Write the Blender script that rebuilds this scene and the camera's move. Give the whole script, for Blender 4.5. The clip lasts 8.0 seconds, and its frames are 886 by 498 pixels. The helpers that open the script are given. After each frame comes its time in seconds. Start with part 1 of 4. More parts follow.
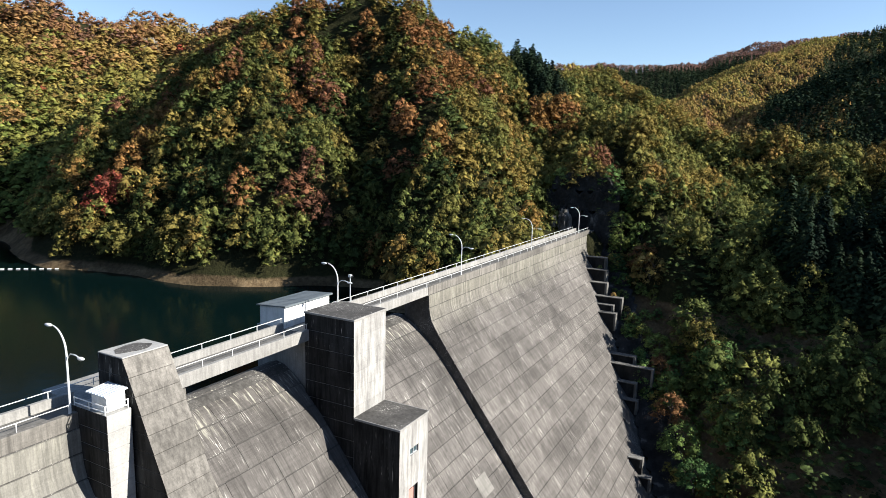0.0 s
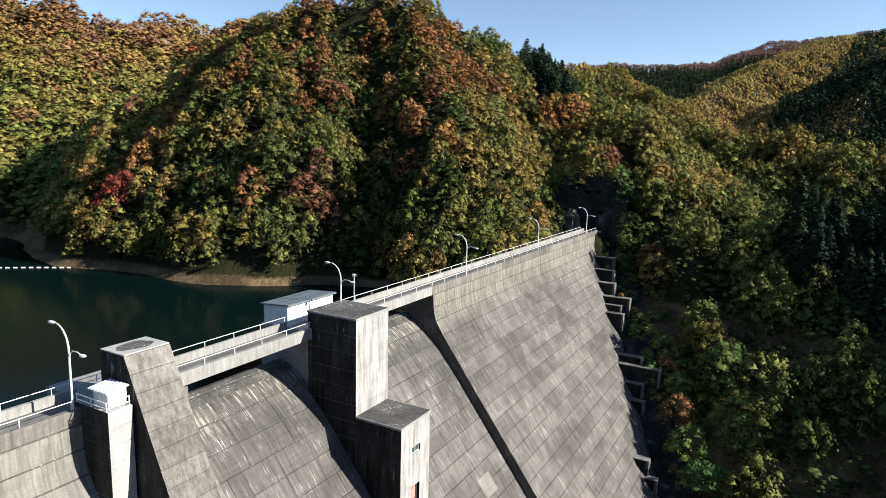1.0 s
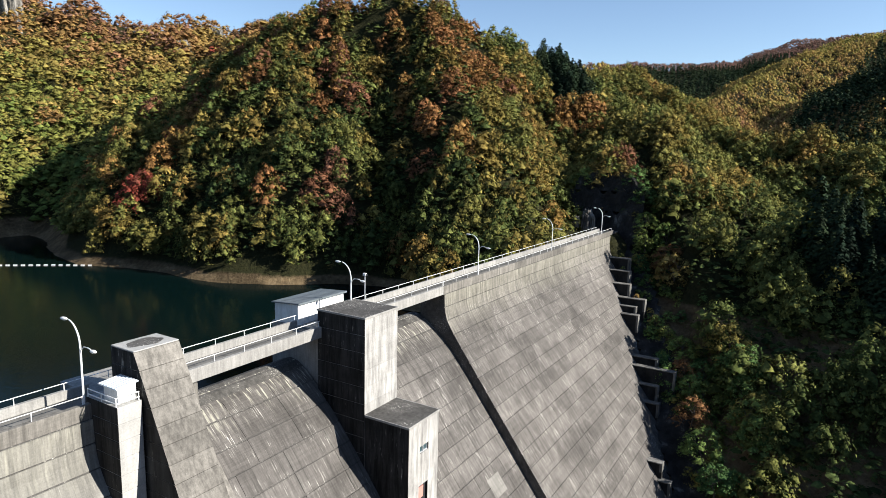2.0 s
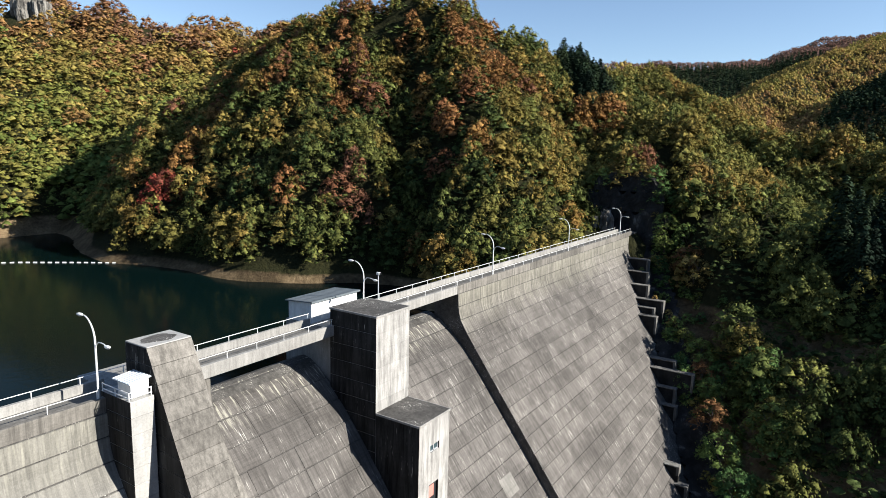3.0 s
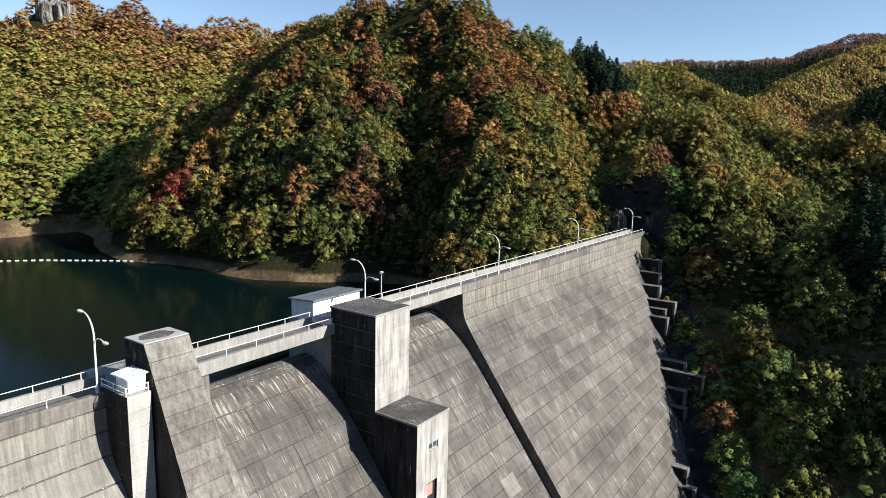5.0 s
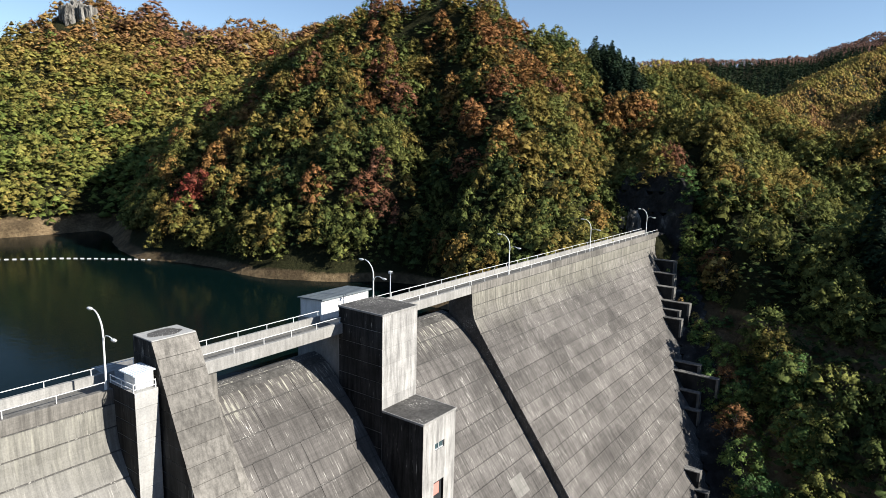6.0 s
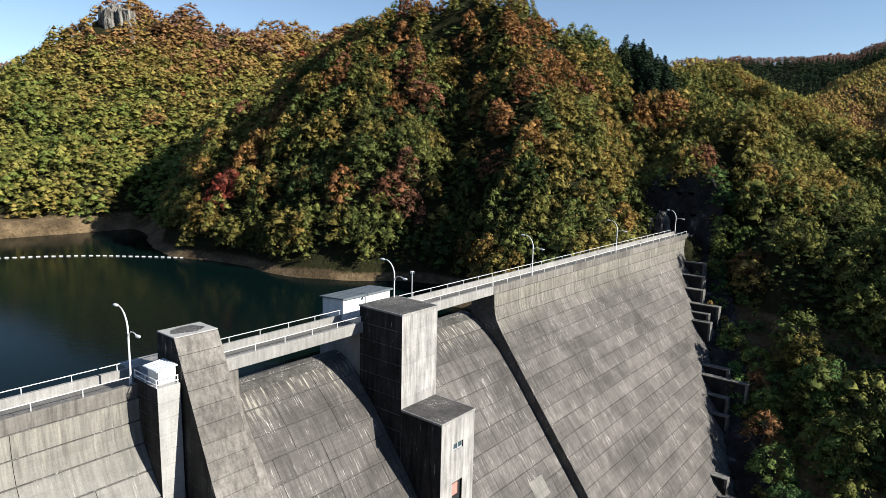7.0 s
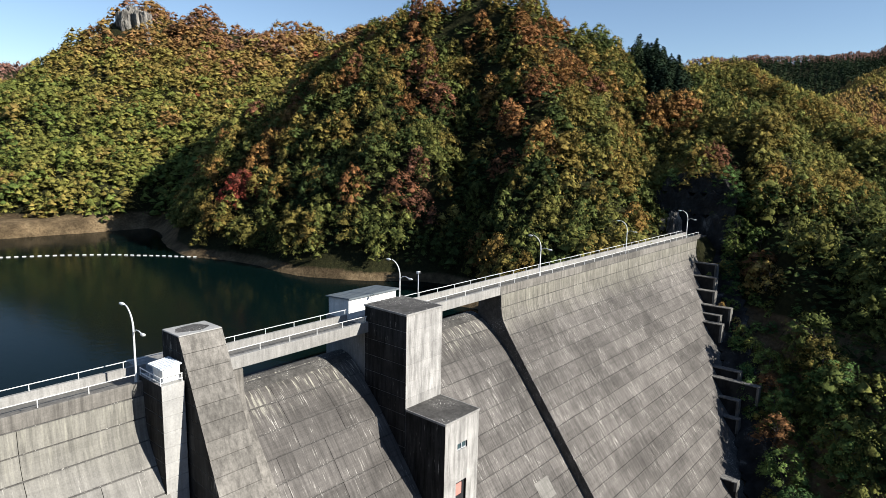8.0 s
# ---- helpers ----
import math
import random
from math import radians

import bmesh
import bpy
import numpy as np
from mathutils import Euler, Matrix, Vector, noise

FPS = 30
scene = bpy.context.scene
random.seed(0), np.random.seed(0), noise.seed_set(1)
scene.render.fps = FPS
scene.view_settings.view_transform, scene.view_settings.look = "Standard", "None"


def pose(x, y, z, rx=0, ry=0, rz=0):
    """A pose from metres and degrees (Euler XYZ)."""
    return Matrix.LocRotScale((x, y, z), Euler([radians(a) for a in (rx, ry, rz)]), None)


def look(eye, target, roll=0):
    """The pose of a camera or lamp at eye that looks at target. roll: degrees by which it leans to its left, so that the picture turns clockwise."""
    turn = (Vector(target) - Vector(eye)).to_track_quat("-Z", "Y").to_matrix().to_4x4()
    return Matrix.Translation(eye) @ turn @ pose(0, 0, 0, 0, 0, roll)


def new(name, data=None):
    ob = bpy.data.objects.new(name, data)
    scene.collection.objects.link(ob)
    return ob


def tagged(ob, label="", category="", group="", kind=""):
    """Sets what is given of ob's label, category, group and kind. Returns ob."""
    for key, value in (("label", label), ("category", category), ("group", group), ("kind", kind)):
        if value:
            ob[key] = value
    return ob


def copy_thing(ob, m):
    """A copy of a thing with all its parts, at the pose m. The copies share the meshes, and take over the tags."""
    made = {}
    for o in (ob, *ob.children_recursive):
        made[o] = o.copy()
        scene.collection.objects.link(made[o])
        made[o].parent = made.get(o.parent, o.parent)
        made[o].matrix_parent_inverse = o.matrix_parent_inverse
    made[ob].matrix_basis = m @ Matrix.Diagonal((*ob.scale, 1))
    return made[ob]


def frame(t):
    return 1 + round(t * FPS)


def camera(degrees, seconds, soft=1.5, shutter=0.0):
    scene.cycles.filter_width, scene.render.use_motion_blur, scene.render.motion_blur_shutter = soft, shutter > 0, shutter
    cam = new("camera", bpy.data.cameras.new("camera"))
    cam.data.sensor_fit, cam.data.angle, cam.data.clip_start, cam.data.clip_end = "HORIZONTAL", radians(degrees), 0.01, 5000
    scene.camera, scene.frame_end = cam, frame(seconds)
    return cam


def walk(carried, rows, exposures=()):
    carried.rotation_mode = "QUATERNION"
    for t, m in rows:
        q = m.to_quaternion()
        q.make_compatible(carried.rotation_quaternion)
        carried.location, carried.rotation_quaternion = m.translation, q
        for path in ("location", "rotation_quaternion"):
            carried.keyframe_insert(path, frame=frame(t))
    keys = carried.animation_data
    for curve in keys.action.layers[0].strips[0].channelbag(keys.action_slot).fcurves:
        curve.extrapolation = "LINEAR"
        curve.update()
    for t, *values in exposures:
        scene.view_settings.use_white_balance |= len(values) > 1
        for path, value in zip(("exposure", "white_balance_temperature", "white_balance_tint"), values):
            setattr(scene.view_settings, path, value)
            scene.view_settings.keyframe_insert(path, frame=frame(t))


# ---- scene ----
cam = camera(70.7, 8.0, soft=0.6)
# seconds, eye, yaw, pitch, roll of a slow drone slide
PATH = [
    (0.0, 34.626, -40.255, 15.506, 28.586, -8.892, -1.380),
    (0.5, 34.990, -40.115, 15.506, 29.065, -8.898, -1.370),
    (1.0, 35.338, -39.965, 15.503, 29.619, -8.916, -1.365),
    (1.5, 35.680, -39.803, 15.503, 30.338, -8.935, -1.373),
    (3.0, 36.775, -39.310, 15.515, 33.255, -9.018, -1.385),
    (3.5, 37.170, -39.137, 15.533, 33.889, -9.038, -1.382),
    (4.0, 37.547, -38.954, 15.552, 34.292, -9.057, -1.373),
    (4.5, 37.924, -38.755, 15.576, 34.649, -9.073, -1.354),
    (6.0, 39.042, -38.130, 15.622, 36.612, -9.126, -1.315),
    (6.5, 39.400, -37.913, 15.658, 38.071, -9.158, -1.308),
    (7.0, 39.740, -37.690, 15.702, 39.362, -9.190, -1.290),
    (7.5, 40.075, -37.470, 15.742, 40.091, -9.214, -1.270),
    (8.0, 40.422, -37.235, 15.758, 40.662, -9.218, -1.250),
]
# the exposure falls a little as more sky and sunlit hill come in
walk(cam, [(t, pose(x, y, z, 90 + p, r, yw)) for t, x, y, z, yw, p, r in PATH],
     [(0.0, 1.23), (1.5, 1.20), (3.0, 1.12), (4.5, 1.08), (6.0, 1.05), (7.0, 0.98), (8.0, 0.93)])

# ---------------------------------------------------------------- light
SUN = Vector((1.0, 0.30, 0.55)).normalized()
world = bpy.data.worlds.new("world")
scene.world = world
world.use_nodes = True
wn = world.node_tree.nodes
sky = wn.new("ShaderNodeTexSky")
sky.sky_type = "NISHITA"
sky.sun_disc = False
sky.sun_elevation = math.asin(SUN.z)
sky.sun_rotation = math.atan2(SUN.x, SUN.y)
sky.altitude = 400
sky.air_density, sky.dust_density, sky.ozone_density = 0.85, 0.2, 1.7
wn["Background"].inputs["Strength"].default_value = 0.080
world.node_tree.links.new(sky.outputs[0], wn["Background"].inputs["Color"])
sun = new("sun", bpy.data.lights.new("sun", "SUN"))
sun.data.energy, sun.data.angle, sun.data.color = 5.0, radians(0.53), (1.0, 0.95, 0.87)
sun.matrix_world = look(SUN * 400, (0, 0, 0))


# ---------------------------------------------------------------- materials
def shader(name, rough=0.8, metal=0.0, spec=0.4):
    """A fresh node material: the material, its tree, a maker of nodes, a linker, and the principled shader."""
    m = bpy.data.materials.new(name)
    m.use_nodes = True
    tree = m.node_tree
    p = tree.nodes["Principled BSDF"]
    p.inputs["Roughness"].default_value = rough
    p.inputs["Metallic"].default_value = metal
    p.inputs["Specular IOR Level"].default_value = spec

    def node(kind, **values):
        n = tree.nodes.new(kind)
        for key, v in values.items():
            if key in n.inputs:
                n.inputs[key].default_value = v
        return n

    return m, tree, node, tree.links.new, p


def placed(node, link, scale):
    """World position, stretched."""
    geo = node("ShaderNodeNewGeometry")
    mp = node("ShaderNodeMapping", Scale=scale)
    link(geo.outputs["Position"], mp.inputs["Vector"])
    return mp.outputs[0]


def ramp(node, link, fac, stops, mode="LINEAR"):
    n = node("ShaderNodeValToRGB")
    n.color_ramp.interpolation = mode
    els = n.color_ramp.elements
    while len(els) < len(stops):
        els.new(0.5)
    for e, (pos, col) in zip(els, stops):
        e.position = pos
        e.color = (col, col, col, 1) if isinstance(col, (int, float)) else (*col, 1)
    link(fac, n.inputs["Fac"])
    return n.outputs["Color"]


def blend(node, link, mode, fac, a, b):
    n = node("ShaderNodeMix")
    n.data_type, n.blend_type = "RGBA", mode
    for sock, v in ((n.inputs[0], fac), (n.inputs[6], a), (n.inputs[7], b)):
        if isinstance(v, bpy.types.NodeSocket):
            link(v, sock)
        else:
            sock.default_value = v if isinstance(v, (int, float)) else (*v, 1)
    return n.outputs[2]


def noise_tex(node, link, vec, scale, detail=6, rough=0.6):
    n = node("ShaderNodeTexNoise", Scale=scale, Detail=detail, Roughness=rough)
    link(vec, n.inputs["Vector"])
    return n.outputs["Fac"]


def bumped(node, link, p, height, strength, distance):
    b = node("ShaderNodeBump", Strength=strength, Distance=distance)
    link(height, b.inputs["Height"])
    link(b.outputs[0], p.inputs["Normal"])


def concrete(name, light, dark, streak=(0.25, 2.2, 0.25), stain=0.6, white=0.3, rnd=0.25, warm=(1.0, 0.97, 0.9), lime=None, amount=0.5, bands=0.0, white_at=0.63, top=None):
    """Weathered concrete: cloudy base, dark run-off streaks, pale lime streaks, fine grain, a shade of its own for each piece."""
    m, tree, node, link, p = shader(name, 0.88, 0, 0.25)
    pos = placed(node, link, (1, 1, 1))
    run = placed(node, link, streak)
    cloud = noise_tex(node, link, pos, 0.35, 8, 0.65)
    grain = noise_tex(node, link, pos, 9.0, 6, 0.7)
    streaks = noise_tex(node, link, run, 1.6, 8, 0.7)
    fine = noise_tex(node, link, run, 5.0, 4, 0.6)
    base = ramp(node, link, cloud, [(0.3, tuple(dark * w for w in warm)), (0.68, tuple(light * w for w in warm))])
    k = ramp(node, link, streaks, [(0.36, 1 - stain), (0.60, 1.0)])
    base = blend(node, link, "MULTIPLY", 1.0, base, k)
    g = ramp(node, link, grain, [(0.25, 0.78), (0.75, 1.18)])
    base = blend(node, link, "MULTIPLY", 1.0, base, g)
    info = node("ShaderNodeObjectInfo")
    r = ramp(node, link, info.outputs["Random"], [(0.0, 1 - rnd), (1.0, 1 + rnd * 0.6)])
    base = blend(node, link, "MULTIPLY", 1.0, base, r)
    if bands:
        # thin level bands left by the casting boards, and pale salt along some of them
        level = noise_tex(node, link, placed(node, link, (3.2, 0.09, 3.2)), 1.5, 6, 0.8)
        base = blend(node, link, "MULTIPLY", 1.0, base, ramp(node, link, level, [(0.34, 1 - bands), (0.5, 1.0), (0.68, 1 + bands * 0.6)]))
        salt = ramp(node, link, level, [(0.70, 0.0), (0.78, 0.45)])
        base = blend(node, link, "MIX", salt, base, (0.42, 0.40, 0.36))
        patch_tone = noise_tex(node, link, placed(node, link, (0.16, 0.10, 0.16)), 1.0, 3, 0.5)
        base = blend(node, link, "MULTIPLY", 1.0, base, ramp(node, link, patch_tone, [(0.38, 0.78), (0.50, 0.98), (0.62, 1.10)]))
    if white > 0:
        w = ramp(node, link, fine, [(white_at, 0.0), (white_at + 0.09, white)])
        w = blend(node, link, "MULTIPLY", 1.0, w, ramp(node, link, cloud, [(0.45, 0.0), (0.62, 1.0)]))
        base = blend(node, link, "MIX", w, base, (0.62, 0.6, 0.55))
    if lime:
        # pale lime runs from one height down to another
        sep = node("ShaderNodeSeparateXYZ")
        link(pos, sep.inputs[0])
        mr = node("ShaderNodeMapRange")
        link(sep.outputs["Z"], mr.inputs["Value"])
        mr.inputs["From Min"].default_value, mr.inputs["From Max"].default_value = lime
        runs = noise_tex(node, link, placed(node, link, (0.22, 2.0, 0.22)), 2.2, 5, 0.55)
        k = ramp(node, link, runs, [(0.54, 0.0), (0.68, amount)])
        k = blend(node, link, "MULTIPLY", 1.0, k, mr.outputs[0])
        base = blend(node, link, "MIX", k, base, (0.46, 0.45, 0.37))
    if top:
        # paler yellowish weathering below the crest, with an uneven lower edge
        sep = node("ShaderNodeSeparateXYZ")
        link(pos, sep.inputs[0])
        edge = node("ShaderNodeMath")
        edge.operation = "MULTIPLY_ADD"
        link(noise_tex(node, link, placed(node, link, (0.12, 0.35, 0.12)), 1.0, 6, 0.7), edge.inputs[0])
        edge.inputs[1].default_value = 9.0
        link(sep.outputs["Z"], edge.inputs[2])
        mr = node("ShaderNodeMapRange")
        link(edge.outputs[0], mr.inputs["Value"])
        mr.inputs["From Min"].default_value, mr.inputs["From Max"].default_value = top[0], top[1]
        mr.inputs["To Max"].default_value = top[2]
        pale = blend(node, link, "MULTIPLY", 1.0, (0.270, 0.260, 0.212), g)
        pale = blend(node, link, "MULTIPLY", 1.0, pale, ramp(node, link, streaks, [(0.36, 0.45), (0.62, 1.15)]))
        base = blend(node, link, "MIX", mr.outputs[0], base, pale)
    link(base, p.inputs["Base Color"])
    bumped(node, link, p, blend(node, link, "MIX", 0.5, grain, streaks), 0.35, 0.03)
    return m


M_FACE = concrete("dam_concrete", 0.158, 0.098, (0.13, 2.4, 0.13), 0.42, 0.75, 0.22, (1.0, 0.925, 0.855), (-5.0, -1.0), 0.5, 0.24, 0.585, (-1.4, 4.6, 0.62))
M_WING = concrete("pale_wing_concrete", 0.275, 0.195, (0.13, 2.0, 0.13), 0.30, 0.6, 0.14, (1.0, 0.965, 0.885), (-5.0, -1.0), 0.4, 0.15, 0.62, (-1.4, 4.6, 0.5))
M_SPILL = concrete("spillway_concrete", 0.158, 0.094, (0.12, 2.2, 0.12), 0.44, 0.9, 0.24, (1.0, 0.93, 0.865), (-6.2, -4.2), 0.85, 0.22, 0.60)
M_PIER = concrete("pier_concrete", 0.245, 0.155, (1.8, 1.8, 0.14), 0.50, 0.25, 0.14, (1.0, 0.94, 0.845), None, 0, 0.12)
M_WALL = concrete("pale_concrete", 0.34, 0.23, (2.0, 2.0, 0.22), 0.30, 0.4, 0.10, (1.0, 0.98, 0.93))
M_TOWER = concrete("streaked_concrete", 0.45, 0.29, (1.5, 1.5, 0.17), 0.50, 0.3, 0.10, (1.0, 0.98, 0.94))
# dark copy for faces away from the sun: black streaks plus painted shade
M_SHADE_STREAKED = concrete("shaded_streaked_concrete", 0.052, 0.012, (1.3, 1.3, 0.13), 0.94, 0.9, 0.10, (1.0, 0.99, 0.97))
M_COLUMN = concrete("column_concrete", 0.42, 0.32, (1.1, 1.1, 0.12), 0.22, 0.2, 0.10, (1.0, 0.99, 0.95))
M_DIRTY = concrete("blackened_concrete", 0.12, 0.06, (1.6, 1.6, 1.6), 0.45, 1.0, 0.10, (1.0, 0.96, 0.90), None, 0, 0, 0.58)
M_ROAD = concrete("road_concrete", 0.18, 0.12, (1, 1, 1), 0.30, 0.1, 0.10)
M_TERRACE = concrete("terrace_concrete", 0.24, 0.12, (1.5, 1.5, 0.3), 0.6, 0.3, 0.2)


def painted(name, colour, rough, metal=0.0, dirt=0.25):
    m, tree, node, link, p = shader(name, rough, metal)
    pos = placed(node, link, (1, 1, 0.4))
    n = noise_tex(node, link, pos, 2.2, 6, 0.7)
    k = ramp(node, link, n, [(0.35, 1 - dirt), (0.65, 1.0)])
    link(blend(node, link, "MULTIPLY", 1.0, colour, k), p.inputs["Base Color"])
    bumped(node, link, p, n, 0.1, 0.01)
    return m


M_WHITE = painted("white_paint", (0.80, 0.81, 0.80), 0.5)
M_GALV = painted("galvanised_steel", (0.62, 0.64, 0.66), 0.42, 0.35)
M_ROOF = painted("grey_sheet_roof", (0.13, 0.155, 0.17), 0.75, 0.0)
M_PALEROOF = painted("pale_sheet_roof", (0.62, 0.70, 0.78), 0.45, 0.3)
M_DARK = painted("dark_opening", (0.02, 0.022, 0.025), 0.6)
M_GLASS = painted("dark_glazing", (0.05, 0.08, 0.09), 0.08, 0.0, 0.1)
M_RED = painted("faded_red_paint", (0.55, 0.24, 0.20), 0.6)
M_LAMP = painted("lamp_glass", (0.72, 0.72, 0.68), 0.25)
M_BUOY = painted("white_plastic", (0.82, 0.82, 0.78), 0.4)


def leafage(name, stops, by_object, grain, vary=1.0):
    """Foliage. The tint of a tree picks its autumn colour; every leaf spray differs a little, and is mottled."""
    m, tree, node, link, p = shader(name, 0.85, 0, 0.04)
    if by_object:
        tint = node("ShaderNodeObjectInfo").outputs["Random"]
    else:
        a = node("ShaderNodeAttribute")
        a.attribute_name = "tint"
        tint = a.outputs["Fac"]
    geo = node("ShaderNodeNewGeometry")
    pos = placed(node, link, (1, 1, 1))
    speck = noise_tex(node, link, pos, grain, 3, 0.6)
    clump = noise_tex(node, link, pos, grain * 0.20, 2, 0.5)
    stand = noise_tex(node, link, pos, 0.17, 2, 0.5)
    jit = node("ShaderNodeMath", Value=0.0)
    jit.operation = "MULTIPLY_ADD"
    link(geo.outputs["Random Per Island"], jit.inputs[0])
    jit.inputs[1].default_value = 0.05
    link(tint, jit.inputs[2])
    col = ramp(node, link, jit.outputs[0], stops)
    k = ramp(node, link, geo.outputs["Random Per Island"], [(0.0, 1 - 0.20 * vary), (0.5, 1.0), (1.0, 1 + 0.22 * vary)])
    col = blend(node, link, "MULTIPLY", 1.0, col, k)
    col = blend(node, link, "MULTIPLY", 1.0, col, ramp(node, link, speck, [(0.36, 0.78), (0.64, 1.16)]))
    col = blend(node, link, "MULTIPLY", 1.0, col, ramp(node, link, stand, [(0.38, 0.78), (0.62, 1.22)]))
    col = blend(node, link, "MULTIPLY", 1.0, col, ramp(node, link, clump, [(0.36, 0.52), (0.50, 1.0), (0.64, 1.34)]))
    link(col, p.inputs["Base Color"])
    bumped(node, link, p, blend(node, link, "MIX", 0.5, speck, clump), 0.8, 1.0 / grain)
    tr = node("ShaderNodeBsdfTranslucent")
    link(col, tr.inputs["Color"])
    mix = node("ShaderNodeMixShader")
    mix.inputs[0].default_value = 0.04
    link(p.outputs[0], mix.inputs[1])
    link(tr.outputs[0], mix.inputs[2])
    link(mix.outputs[0], tree.nodes["Material Output"].inputs["Surface"])
    return m


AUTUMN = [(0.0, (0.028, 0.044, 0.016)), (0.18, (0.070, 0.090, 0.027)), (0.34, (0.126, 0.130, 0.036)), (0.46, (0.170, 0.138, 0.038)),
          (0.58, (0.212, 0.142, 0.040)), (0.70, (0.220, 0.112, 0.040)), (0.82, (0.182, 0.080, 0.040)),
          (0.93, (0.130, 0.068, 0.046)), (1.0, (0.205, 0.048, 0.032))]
GREENER = [(0.0, (0.046, 0.090, 0.032)), (0.35, (0.092, 0.150, 0.044)), (0.65, (0.152, 0.188, 0.050)),
           (0.85, (0.220, 0.185, 0.050)), (1.0, (0.195, 0.100, 0.044))]
CONIFER = [(0.0, (0.009, 0.018, 0.012)), (0.6, (0.018, 0.033, 0.018)), (1.0, (0.036, 0.052, 0.024))]
M_AUTUMN = leafage("autumn_leaves", AUTUMN, False, 3.4)
# brighter copy of AUTUMN for the far hills: sun and haze in the colour
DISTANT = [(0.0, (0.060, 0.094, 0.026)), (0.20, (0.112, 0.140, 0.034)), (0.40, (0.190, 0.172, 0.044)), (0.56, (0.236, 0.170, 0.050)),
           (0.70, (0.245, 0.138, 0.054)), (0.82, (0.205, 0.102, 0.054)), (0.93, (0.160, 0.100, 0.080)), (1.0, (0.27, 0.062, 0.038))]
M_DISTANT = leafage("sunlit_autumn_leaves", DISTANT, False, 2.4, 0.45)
M_GREENER = leafage("green_leaves", GREENER, True, 4.0)
M_CONIFER = leafage("conifer_needles", CONIFER, False, 2.6)
M_BARK = painted("bark", (0.10, 0.085, 0.07), 0.9, 0.0, 0.5)


def earth():
    """Leaf litter and soil; bare tan rock and dead grass on the drawdown band near the water."""
    m, tree, node, link, p = shader("forest_floor", 0.95, 0, 0.1)
    pos = placed(node, link, (1, 1, 1))
    n1 = noise_tex(node, link, pos, 0.12, 8, 0.65)
    n2 = noise_tex(node, link, pos, 1.3, 8, 0.7)
    # litter near black: the shade between the crowns put into its colour
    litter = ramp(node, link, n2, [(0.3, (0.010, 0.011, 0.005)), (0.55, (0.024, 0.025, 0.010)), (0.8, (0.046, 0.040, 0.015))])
    band = ramp(node, link, n2, [(0.25, (0.055, 0.037, 0.022)), (0.5, (0.14, 0.10, 0.056)), (0.75, (0.21, 0.16, 0.095))])
    band = blend(node, link, "MULTIPLY", 1.0, band, ramp(node, link, n1, [(0.40, 0.5), (0.60, 1.25)]))
    sep = node("ShaderNodeSeparateXYZ")
    link(pos, sep.inputs[0])
    add = node("ShaderNodeMath")
    add.operation = "MULTIPLY_ADD"
    link(n1, add.inputs[0])
    add.inputs[1].default_value = 3.0
    # the far cove has a broad dry beach
    cove = node("ShaderNodeMapRange")
    link(sep.outputs["X"], cove.inputs["Value"])
    for key, v in (("From Min", -138.0), ("From Max", -126.0), ("To Min", -3.4), ("To Max", 0.0)):
        cove.inputs[key].default_value = v
    low = node("ShaderNodeMath")
    link(sep.outputs["Z"], low.inputs[0])
    link(cove.outputs[0], low.inputs[1])
    link(low.outputs[0], add.inputs[2])
    mr = node("ShaderNodeMapRange")
    link(add.outputs[0], mr.inputs["Value"])
    mr.inputs["From Min"].default_value, mr.inputs["From Max"].default_value = -10.2, -9.6
    link(blend(node, link, "MIX", mr.outputs[0], band, litter), p.inputs["Base Color"])
    bumped(node, link, p, n2, 0.8, 0.5)
    return m


M_EARTH = earth()


def lake():
    m, tree, node, link, p = shader("lake_water", 0.10, 0, 0.4)
    p.inputs["Base Color"].default_value = (0.0016, 0.0062, 0.0060, 1)
    p.inputs["IOR"].default_value = 1.10
    pos = placed(node, link, (1, 1, 1))
    bumped(node, link, p, noise_tex(node, link, pos, 0.7, 5, 0.6), 0.14, 0.15)
    return m


M_WATER = lake()


def rock():
    m, tree, node, link, p = shader("grey_rock", 0.9, 0, 0.2)
    pos = placed(node, link, (1, 1, 0.45))
    n = noise_tex(node, link, pos, 0.5, 10, 0.7)
    link(ramp(node, link, n, [(0.38, (0.045, 0.043, 0.04)), (0.50, (0.15, 0.140, 0.125)), (0.66, (0.30, 0.285, 0.26))]), p.inputs["Base Color"])
    bumped(node, link, p, n, 0.9, 0.6)
    return m


M_ROCK = rock()


def cut_rock_shade():
    m, tree, node, link, p = shader("cut_rock_shade", 0.9, 0, 0.2)
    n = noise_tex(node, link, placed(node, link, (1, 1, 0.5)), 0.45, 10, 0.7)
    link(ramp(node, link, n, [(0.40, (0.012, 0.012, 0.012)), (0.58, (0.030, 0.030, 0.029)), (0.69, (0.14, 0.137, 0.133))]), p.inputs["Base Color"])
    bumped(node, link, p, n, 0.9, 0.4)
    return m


# Rock face; on step walls and apron the shade is put into this colour.
M_CUT_SHADE = cut_rock_shade()


# ---------------------------------------------------------------- mesh helpers
def mesh_object(name, bm, material, parent=None, label=""):
    me = bpy.data.meshes.new(name)
    bmesh.ops.recalc_face_normals(bm, faces=bm.faces)
    bm.to_mesh(me)
    bm.free()
    me.materials.append(material)
    ob = new(name, me)
    ob.parent = parent
    if label:
        ob["label"] = label
    return ob


def part(name, bm, material, parent, label=""):
    """One mesh as a part of a thing or of a part."""
    return mesh_object(name, bm, material, parent, label)


